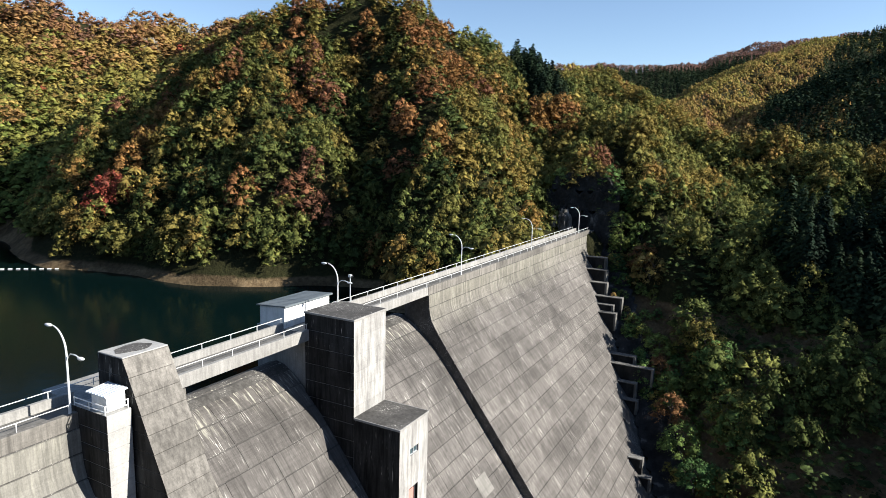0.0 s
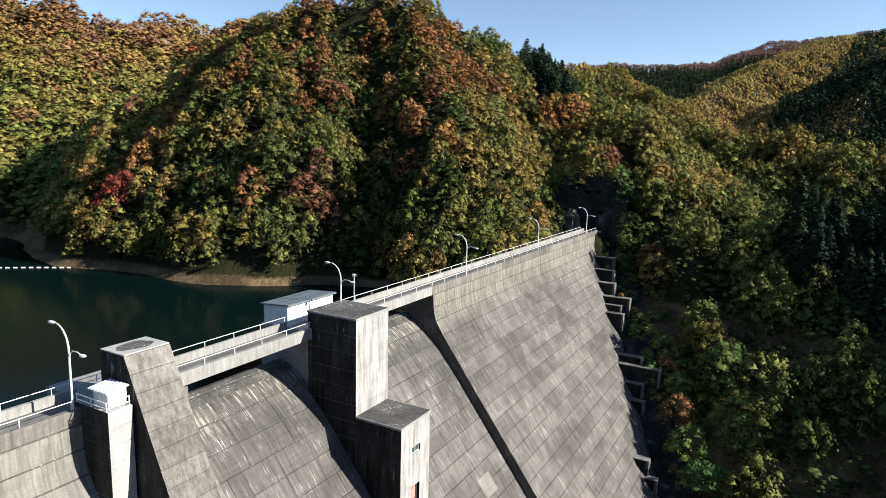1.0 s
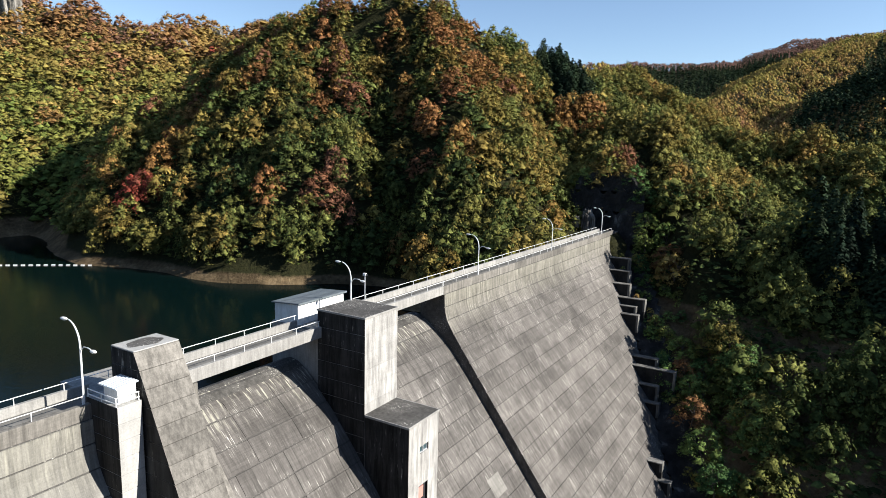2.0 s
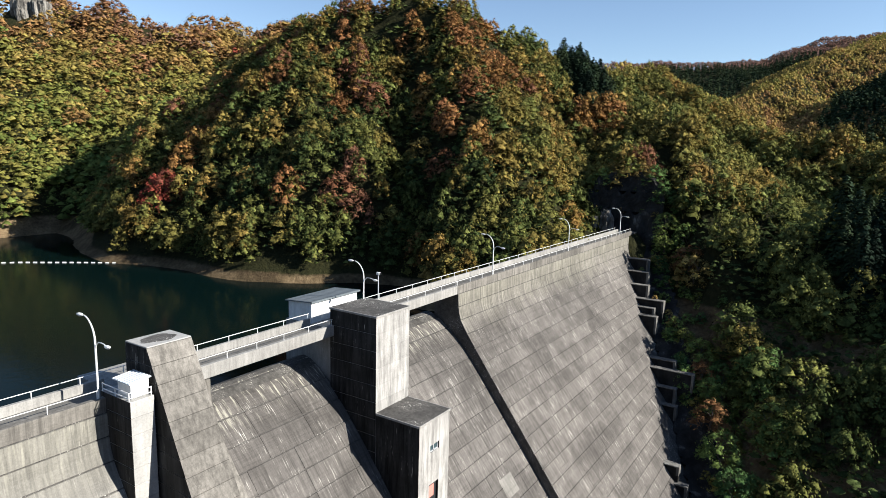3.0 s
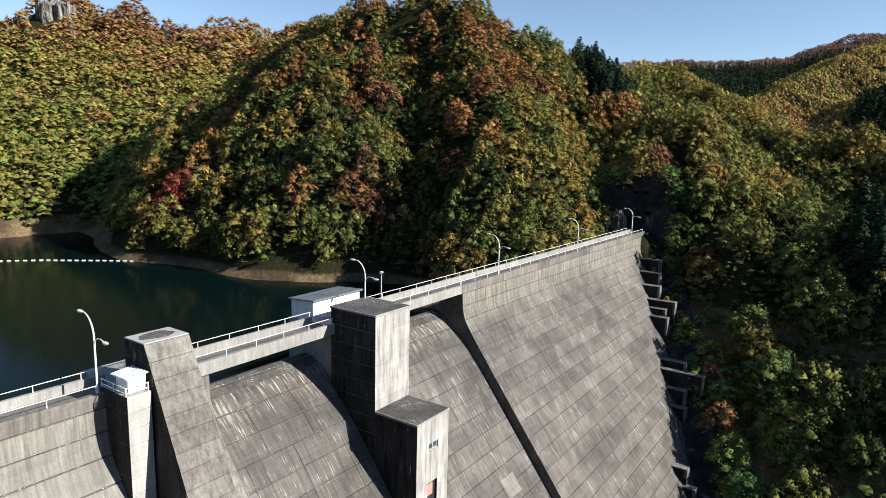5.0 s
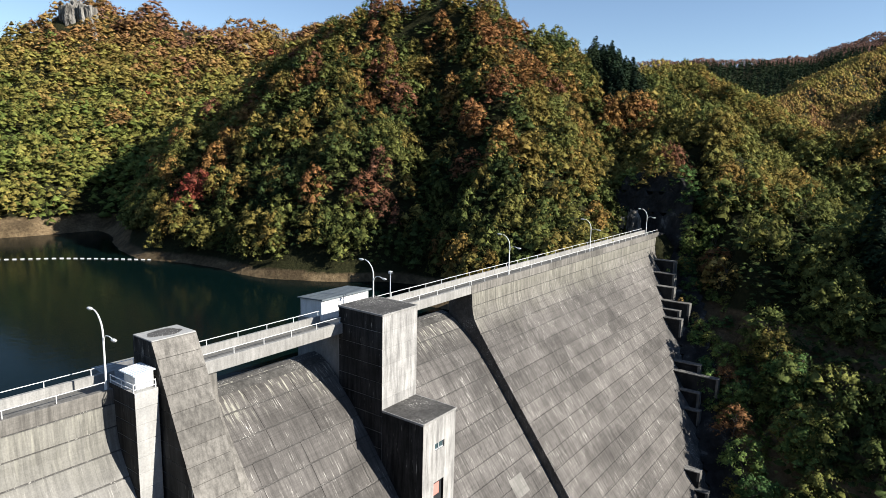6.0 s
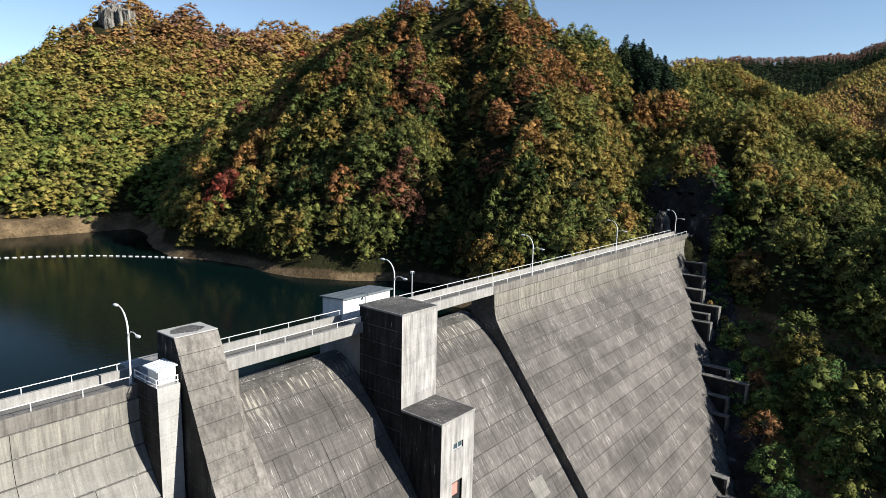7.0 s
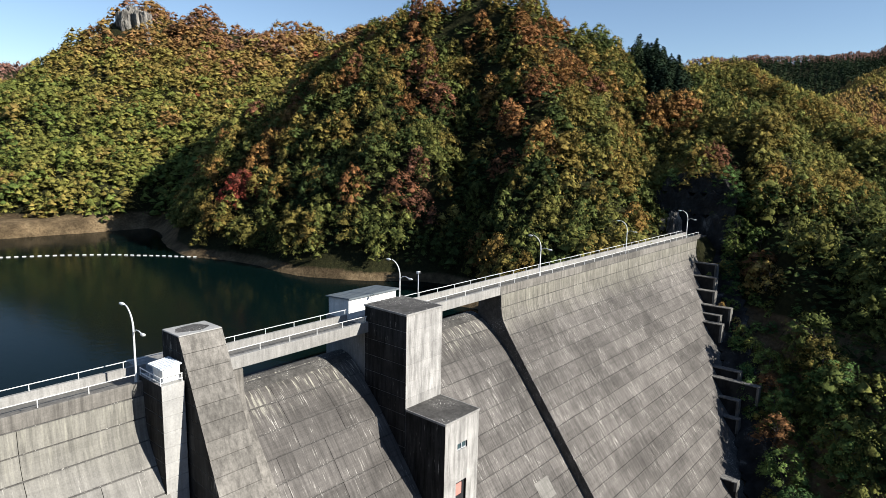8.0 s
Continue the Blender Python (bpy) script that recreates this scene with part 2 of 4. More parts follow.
def thing(name, label, category, group="", kind=""):
    return tagged(new(name), label, category, group, kind)


def box(bm, lo, hi, bevel=0.0):
    vs = [bm.verts.new((x, y, z)) for x in (lo[0], hi[0]) for y in (lo[1], hi[1]) for z in (lo[2], hi[2])]
    fs = [bm.faces.new([vs[i] for i in f]) for f in
          ((0, 1, 3, 2), (4, 6, 7, 5), (0, 4, 5, 1), (2, 3, 7, 6), (0, 2, 6, 4), (1, 5, 7, 3))]
    if bevel:
        es = list({e for f in fs for e in f.edges})
        bmesh.ops.bevel(bm, geom=es, offset=bevel, segments=1, affect="EDGES")
    return bm


def boxed(lo, hi, bevel=0.0):
    return box(bmesh.new(), lo, hi, bevel)


def prism(bm, profile, y0, y1):
    """A solid whose outline in x and z is the profile, between two planes across the dam."""
    a = [bm.verts.new((x, y0, z)) for x, z in profile]
    b = [bm.verts.new((x, y1, z)) for x, z in profile]
    n = len(profile)
    bm.faces.new(a)
    bm.faces.new(b[::-1])
    for i in range(n):
        bm.faces.new((a[i], a[(i + 1) % n], b[(i + 1) % n], b[i]))
    return bm


def tube(bm, pts, r, sides=8, r_end=None):
    """A round bar along points, capped."""
    pts = [Vector(p) for p in pts]
    rings = []
    for i, p in enumerate(pts):
        d = (pts[min(i + 1, len(pts) - 1)] - pts[max(i - 1, 0)]).normalized()
        u = d.cross(Vector((0.31, 0.87, 0.39))).normalized()
        v = d.cross(u)
        rr = r if r_end is None else r + (r_end - r) * i / (len(pts) - 1)
        rings.append([bm.verts.new(p + rr * (math.cos(a) * u + math.sin(a) * v))
                      for a in (2 * math.pi * k / sides for k in range(sides))])
    for a, b in zip(rings, rings[1:]):
        for k in range(sides):
            bm.faces.new((a[k], a[(k + 1) % sides], b[(k + 1) % sides], b[k]))
    bm.faces.new(rings[0][::-1])
    bm.faces.new(rings[-1])
    return bm


# ---------------------------------------------------------------- the land
WATER = -12.9
BED = -47.0
# ridge lines: points, and how steeply the ground falls away from them
RIDGES = [
    ([(-127, 119, 49), (-108, 112, 53), (-95, 110, 57), (-78, 113, 58), (-64, 119, 53), (-55, 129, 47.5), (-48, 150, 42), (-42, 183, 41), (-33, 209, 43)], 0.98),
    ([(-127, 119, 46), (-131, 102, 34), (-131, 80, 20), (-130, 62, 3), (-127, 44, -14)], 1.15),
    ([(-90, 106, 49), (-95, 74, 24), (-99, 56, 2)], 1.1),
    ([(-62, 118, 49), (-42, 96, 29), (-31, 80, 12)], 0.95),
    ([(-42, 150, 40), (-12, 130, 24), (2, 118, 18.5), (16, 107, 7), (26, 101, 1), (46, 95, 1), (75, 90, 4), (115, 86, 6)], 0.72),
    ([(-32, 80, 8), (-18, 75, 1), (-8, 77, -2), (-5, 92, 1)], 0.8),
    ([(2, 118, 20), (-1, 98, 11)], 0.9),
    ([(-33, 209, 43), (-15, 198, 34), (1, 189, 24), (20, 174, 18), (41, 165, 15), (57, 158, 12), (95, 150, 8)], 0.7),
    ([(-820, 60, 20), (-364, 69, 36), (-336, 87, 45), (-315, 101, 58), (-288, 120, 68), (-263, 152, 69), (-245, 167, 70), (-239, 180, 68)], 0.57),
    ([(-322, 97, 59), (-307, 105, 66), (-300, 110, 77), (-294, 117, 81), (-288, 123, 77.5), (-281, 131, 75.5), (-275, 136, 77.5), (-265, 145, 72.5), (-257, 152, 70.5), (-248, 160, 69.5), (-243, 171, 73), (-239, 179, 73), (-231, 181, 67), (-221, 183, 65), (-200, 175, 65), (-169, 158, 62)], 0.85),
    ([(-231, 181, 66), (-190, 172, 62), (-150, 145, 57), (-127, 119, 49)], 0.72),
    ([(-364, 69, 43), (-330, -60, 60), (-300, -220, 80), (-160, -330, 90), (0, -360, 90)], 0.5),
    ([(8, 518, 40), (22, 558, 52), (46, 597, 69), (101, 630, 102), (167, 636, 132), (420, 560, 150)], 0.5),
    ([(-140, 330, 62), (-94, 366, 66), (-77, 371, 66), (-63, 427, 56), (-50, 480, 34)], 0.6),
    ([(-59, 571, 59), (-40, 642, 78), (-5, 752, 113), (31, 848, 151), (80, 906, 165), (130, 961, 179), (239, 1003, 198), (500, 1050, 210)], 0.5),
    ([(-270, 1162, 167), (-214, 1174, 166), (-125, 1189, 167), (-25, 1246, 189)], 0.45),
    ([(-1100, 1300, 180), (-493, 1663, 253), (-324, 1708, 247), (-208, 1827, 265), (-70, 1932, 322), (147, 2029, 349), (401, 2100, 359), (1200, 2100, 360)], 0.42),
    ([(-1500, 420, 120), (-826, 192, 92), (-700, 330, 88), (-500, 420, 70)], 0.45),
    ([(420, 560, 150), (330, 300, 80), (290, 150, 60), (290, 20, 55), (280, -120, 60), (150, -280, 80), (0, -360, 90)], 0.6),
]


def ground_raw(x, y):
    h = np.full(np.shape(x), -40.0)
    for pts, slope in RIDGES:
        for (ax, ay, az), (bx, by, bz) in zip(pts, pts[1:]):
            dx, dy = bx - ax, by - ay
            k = np.clip(((x - ax) * dx + (y - ay) * dy) / (dx * dx + dy * dy), 0, 1)
            d = np.hypot(x - ax - k * dx, y - ay - k * dy)
            h = np.maximum(h, az + (bz - az) * k - slope * (np.sqrt(d * d + 16) - 4))
    return h


def wobble(x, y):
    """Gullies and knolls."""
    far = np.hypot(x, y)
    fine = np.clip((420 - far) / 120, 0, 1)
    broad = 2.2 * np.clip((900 - far) / 200, 0, 1) * np.sin(x * 0.11 + 1.3 * np.sin(y * 0.05)) * np.sin(y * 0.09 + 0.7)
    return (broad + fine * (1.1 * np.sin(x * 0.31 + y * 0.17) + 0.7 * np.sin(y * 0.41 - x * 0.23 + 2.0))
            + 2.0 * (1 - fine) * np.sin(x * 0.045 + 1.0) * np.sin(y * 0.035))


def gully(x, y, ax, ay, bx, by, depth, width):
    """A stream cut running straight up the hillside."""
    dx, dy = bx - ax, by - ay
    k = ((x - ax) * dx + (y - ay) * dy) / (dx * dx + dy * dy)
    d = np.hypot(x - ax - np.clip(k, 0, 1) * dx, y - ay - np.clip(k, 0, 1) * dy)
    return depth * np.exp(-(d / width) ** 2)


# waterline below the hill: x, y
SHORE = ((-169, -155, -146, -141, -125, -110, -99.5, -87.6, -79, -70, -58, -50, -34), (57, 54, 50.5, 47.5, 42, 39.3, 43.5, 45.8, 44.5, 45.5, 52, 60, 66))


def edge_y(z):
    """Where the dam meets the hillside, by height."""
    return 86.6 + 1.41 * (z + 3.5) if z < -3.5 else 86.6


def ground(x, y):
    x, y = np.asarray(x, float), np.asarray(y, float)
    h = ground_raw(x, y)
    soft = np.clip((h - WATER + 1.0) / 10.0, 0.15, 1.0)
    h = h + wobble(x, y) * soft * np.clip(1 + (np.hypot(x, y) - 300) / 400, 1, 2.5)
    for ax, ay, bx, by, depth, width in ((-34, 58, -72, 101, 14.0, 7.5), (-118, 46, -108, 84, 5.0, 6.0), (-68, 44, -80, 70, 7.0, 6.0), (-70, 77, -86, 94, 8.0, 6.0)):
        h = h - np.minimum(gully(x, y, ax, ay, bx, by, depth, width), np.maximum(h - WATER - 2.0, 0))
    # the bare bank of the reservoir
    back = np.maximum(y - np.interp(x, SHORE[0], SHORE[1]), -169 - x)
    along = (x > -215) & (x < -34)
    h = np.where(along & (back < 45), np.minimum(h, WATER + np.where(back > 0, 0.8, 0.5) * back + 0.6 * np.maximum(back - 4.5, 0)), h)
    h = np.where(along & (back > 0) & (back < 30), np.maximum(h, WATER + np.minimum(0.7 * back, 4.0)), h)
    # the dug-out place of the dam, and the level landing at the end of its crest
    below = (x >= 0.5) & (x < 60) & (y < edge_line(x) + 1.5)
    h = np.where(below, np.minimum(h, np.maximum(-6.5 - np.clip(x, 0, 60) / 0.76, BED)), h)
    off = y - edge_line(x)
    h = np.where((x >= 0.5) & (x < 60) & (off < 26), np.minimum(h, np.maximum(-6.0 - np.clip(x, 0, 60) / 0.76 + 0.62 * off, BED)), h)
    h = np.where((x > -6.5) & (x < 0.5) & (y < 85), np.minimum(h, -16.0), h)
    landing = (x > -11) & (x < 4) & (y >= 84) & (y < 95.5)
    return np.where(landing, np.minimum(h, -0.6 - 1.3 * np.clip(x - 0.5, 0, 20)), h)


def edge_line(x):
    """The dam's foot on the hillside as seen from above."""
    return 86.6 - 1.41 * np.clip(x, 0, 60) / 0.76


def graded(lo, hi, near_lo, near_hi, fine, grow):
    s = fine
    v = near_lo
    left = []
    while v > lo:
        s *= grow
        v -= s
        left.append(v)
    mid = list(np.arange(near_lo, near_hi, fine))
    v, s = near_hi, fine
    right = [v]
    while v < hi:
        s *= grow
        v += s
        right.append(v)
    return np.array(left[::-1] + mid + right)


def sheet(name, xs, ys, height, material):
    X, Y = np.meshgrid(xs, ys, indexing="ij")
    Z = height(X, Y)
    v = np.stack([X, Y, Z], -1).reshape(-1, 3)
    n = len(ys)
    i = (np.arange(len(xs) - 1)[:, None] * n + np.arange(n - 1)).ravel()
    return new(name, raw_mesh(name, v, np.stack([i, i + n, i + n + 1, i + 1], -1), material))


def raw_mesh(name, verts, quads, material, tint=None):
    me = bpy.data.meshes.new(name)
    me.vertices.add(len(verts))
    me.vertices.foreach_set("co", np.ascontiguousarray(verts, np.float32).ravel())
    me.loops.add(quads.size)
    me.loops.foreach_set("vertex_index", np.ascontiguousarray(quads, np.int32).ravel())
    me.polygons.add(len(quads))
    me.polygons.foreach_set("loop_start", np.arange(0, quads.size, quads.shape[1], dtype=np.int32))
    if tint is not None:
        me.attributes.new("tint", "FLOAT", "POINT").data.foreach_set("value", np.ascontiguousarray(tint, np.float32))
    me.materials.append(material)
    me.polygons.foreach_set("use_smooth", np.ones(len(quads), bool))
    me.update(calc_edges=True)
    return me


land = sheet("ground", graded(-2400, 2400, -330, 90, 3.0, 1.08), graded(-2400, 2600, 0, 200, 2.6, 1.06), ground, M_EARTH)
tagged(land, "steep wooded valley sides with leaf litter and bare shore", "ground", kind="structure")

lx, ly = np.array([-900.0, -120, -6.2]), np.array([-900.0, -60, 40, 160])
water = sheet("water", lx, ly, lambda x, y: np.full(x.shape, WATER), M_WATER)
tagged(water, "calm dark green reservoir water", "water", kind="structure")

# ---------------------------------------------------------------- trees
rng = np.random.default_rng(7)


def sprays(centres, normals, size, r):
    """Leaf sprays: one small pointed leaf cluster at each centre."""
    n = len(centres)
    nn = normals + r.normal(0, 0.15, (n, 3))
    nn /= np.linalg.norm(nn, axis=1)[:, None]
    u = np.cross(nn, r.normal(0, 1, (n, 3)))
    u /= np.linalg.norm(u, axis=1)[:, None]
    w = np.cross(nn, u)
    s = (size * r.uniform(0.6, 1.4, n))[:, None]
    v = np.stack([centres - u * s - w * s * 0.5, centres + u * s - w * s * 0.6, centres + w * s * 1.1 + u * s * r.uniform(-0.4, 0.4, (n, 1))], 1)
    return v.reshape(-1, 3), np.arange(3 * n).reshape(n, 3)


def backing(heart, span, flat, r, sides=6):
    """The dense twiggy inside of each bough: a small ragged cap below its leaf sprays."""
    n = len(heart)
    a = (np.arange(sides) * 6.2832 / sides)[None, :] + r.uniform(-0.3, 0.3, (n, sides))
    rad = span[:, None] * r.uniform(0.40, 1.05, (n, sides))
    rim = heart[:, None] + np.stack([rad * np.cos(a), rad * np.sin(a), span[:, None] * r.uniform(-0.55, 0.0, (n, sides))], -1)
    top = heart + np.stack([span * r.uniform(-0.25, 0.25, n), span * r.uniform(-0.25, 0.25, n), span * flat * 0.72], -1)
    k = np.arange(sides)
    one = np.stack([0 * k, 1 + k, 1 + (k + 1) % sides], -1)
    return np.concatenate([top[:, None], rim], 1).reshape(-1, 3), (one[None] + (np.arange(n) * (1 + sides))[:, None, None]).reshape(-1, 3)


def broadleaf(r, n, size, pads=18, wide=0.17, plump=1.0):
    """A crown about 1 across and 1 high, base at 0: flattened ragged boughs in tiers round a dome, each covered with leaf sprays."""
    k = np.arange(pads)
    up = (k + 0.5) / pads
    turn = 2.4 * k + r.uniform(-0.5, 0.5, pads)
    out = 0.40 * np.sqrt(np.clip(1 - up ** 2.0, 0.0, 1)) * r.uniform(0.70, 1.12, pads)
    lean = r.uniform(-0.06, 0.06, 2)
    heart = np.stack([out * np.cos(turn) + lean[0] * up, out * np.sin(turn) + lean[1] * up, 0.18 + 0.70 * up + r.uniform(-0.05, 0.05, pads)], -1)
    span = wide * r.uniform(0.6, 1.35, pads) * (1.12 - 0.25 * up)
    flat = plump * r.uniform(0.40, 0.75, pads)
    v0, q0 = backing(heart, 0.80 * span, flat, r)
    own = r.choice(pads, n, p=span ** 2 / (span ** 2).sum())
    rho = np.sqrt(r.random(n)) * 1.08
    a = r.uniform(0, 6.283, n)
    away = np.stack([np.cos(a), np.sin(a), np.zeros(n)], -1)
    lobes = 1 + 0.24 * np.sin(3 * a + 1.7 * own) + 0.16 * np.sin(5 * a + 2.9 * own)
    p = heart[own] + away * (rho * span[own] * lobes)[:, None]
    p[:, 2] += span[own] * (flat[own] * (1 - rho ** 2) - 0.32 * rho ** 2 + 0.10 * np.sin(4 * a + own) * rho + r.normal(0, 0.07, n))
    v1, q1 = sprays(p, 1.1 * away * rho[:, None] + [0, 0, 0.8], size, r)
    return np.concatenate([v0, v1]), np.concatenate([q0, q1 + len(v0)])


def spruce(r, tiers, per, size):
    """A conifer about 0.42 across and 1 high: drooping whorls of needle sprays."""
    vs, qs, k = [], [], 0
    for i in range(tiers):
        up = 0.10 + 0.88 * i / (tiers - 1)
        rad = 0.24 * (1.0 - up) ** 0.8 + 0.012
        n = max(4, int(per * (1.15 - up)))
        a = r.uniform(0, 6.28, n)
        rr = rad * np.sqrt(r.uniform(0.15, 1.0, n)) * r.uniform(0.8, 1.2, n)
        c = np.stack([rr * np.cos(a), rr * np.sin(a), up - 0.35 * rr + r.uniform(-0.02, 0.02, n)], -1)
        d = np.stack([np.cos(a), np.sin(a), np.full(n, 0.9)], -1)
        v, q = sprays(c, d, size * (1.2 - 0.5 * up), r)
        vs.append(v)
        qs.append(q + k)
        k += len(v)
    return np.concatenate(vs), np.concatenate(qs)


def wood(name, kinds, places, tints, material, label):
    """Many trees joined as one stuff object. places: x, y, z, height, width, turn."""
    vs, qs, ts, k = [], [], [], 0
    pick = rng.integers(0, len(kinds), len(places))
    for (x, y, z, h, w, a), t, n in zip(places, tints, pick):
        v, q = kinds[n]
        c, s = math.cos(a), math.sin(a)
        vs.append(np.stack([x + w * (v[:, 0] * c - v[:, 1] * s), y + w * (v[:, 0] * s + v[:, 1] * c), z + h * v[:, 2]], -1))
        qs.append(q + k)
        ts.append(np.full(len(v), t))
        k += len(v)
    ob = new(name, raw_mesh(name, np.concatenate(vs), np.concatenate(qs), material, np.concatenate(ts)))
    return tagged(ob, label, "forest", kind="stuff")


def scatter(x0, x1, y0, y1, step):
    """Places on a jittered grid."""
    xs, ys = np.meshgrid(np.arange(x0, x1, step), np.arange(y0, y1, step * 0.87), indexing="ij")
    xs = xs + (np.arange(xs.shape[1]) % 2) * step / 2
    x = (xs + rng.uniform(-0.5, 0.5, xs.shape) * step).ravel()
    y = (ys + rng.uniform(-0.5, 0.5, ys.shape) * step).ravel()
    return x, y, ground(x, y)


def faces_valley(x, y, cx, cy, cz, extra=0.12):
    """Whether the slope at a place is turned towards the valley at (cx, cy, cz), so that its trees are not behind the hill."""
    e = 3.0
    gx, gy = (ground_raw(x + e, y) - ground_raw(x - e, y)) / 6, (ground_raw(x, y + e) - ground_raw(x, y - e)) / 6
    dx, dy = cx - x, cy - y
    d = np.hypot(dx, dy)
    return (-gx * dx - gy * dy) / d + (cz - ground_raw(x, y)) / d > -extra


def in_view(x, y, over, from_x=38, from_y=-39, from_z=16):
    """Whether the open valley below the dam looks on to a tree so high, with no higher ground between."""
    z = ground_raw(x, y) + over
    clear = np.ones(len(x), bool)
    for k in np.linspace(0.15, 0.985, 90):
        px, py = from_x + (x - from_x) * k, from_y + (y - from_y) * k
        left = np.hypot(x - from_x, y - from_y) * (1 - k)
        clear &= (ground_raw(px, py) + 2.0 < from_z + (z - from_z) * k) | (left < 9.0)
    return clear


def patch(x, y, s):
    """Slow variation of tree colour over the hillsides."""
    return 0.5 + 0.25 * (np.sin(x / s + 1.7 * np.sin(y / s / 1.3)) + np.sin(y / s * 1.4 + 1.1 + np.cos(x / s * 0.7)))


KINDS_NEAR = [broadleaf(np.random.default_rng(100 + i), 960, 0.0200, 22, 0.165) for i in range(12)]
KINDS_MID = [broadleaf(np.random.default_rng(200 + i), 250, 0.0225, 16, 0.185, 1.4) for i in range(8)]
KINDS_FAR = [broadleaf(np.random.default_rng(300 + i), 46, 0.042, 6, 0.28, 2.2) for i in range(6)]
KINDS_LOW = [broadleaf(np.random.default_rng(350 + i), 64, 0.030, 9, 0.19) for i in range(5)]
SPRUCE_NEAR = [spruce(np.random.default_rng(400 + i), 24, 44, 0.030) for i in range(5)]
SPRUCE_FAR = [spruce(np.random.default_rng(500 + i), 8, 8, 0.085) for i in range(4)]


def conifer_patch(x, y):
    """Planted conifers: the notch behind the shoulder, and the low slope below the dam."""
    there = ((x - 50) / 15) ** 2 + ((y - 95) / 20) ** 2 < 1
    for cx, cy, r in ((-43, 167, 11), (-38, 154, 9), (-32, 143, 8), (-27, 134, 6)):
        there = there | (np.hypot(x - cx, y - cy) < r)
    return there


def kept_clear(x, y):
    """No trees on the dam, its terraces and the cut rock beside the crest."""
    dam = (x > -6) & (x < 1) & (y < 90)
    face = (x >= 0) & (x < 60) & (y < edge_line(x) + 25.0)
    cut = (x > -10) & (x < 5) & (y > 80) & (y < 94)
    return dam | face | cut


# single trees and small stands that have turned: place, reach, tint
ACCENTS = ((-106, 52, 3.4, 1.0), (-94, 79, 4, 0.72), (-79, 91, 3.5, 0.84), (-69, 87, 3.5, 0.84), (-47, 110, 8, 0.70), (-43, 94, 5, 0.74), (-45, 88, 4, 0.70),
           (-57, 67, 4, 0.84), (-20, 121, 7, 0.66), (22, 116, 6, 0.52), (19, 110, 5, 0.46), (5, 99, 5, 0.40), (-1, 99, 4, 0.86), (-108, 60, 5, 0.66), (-24, 90, 5, 0.34))


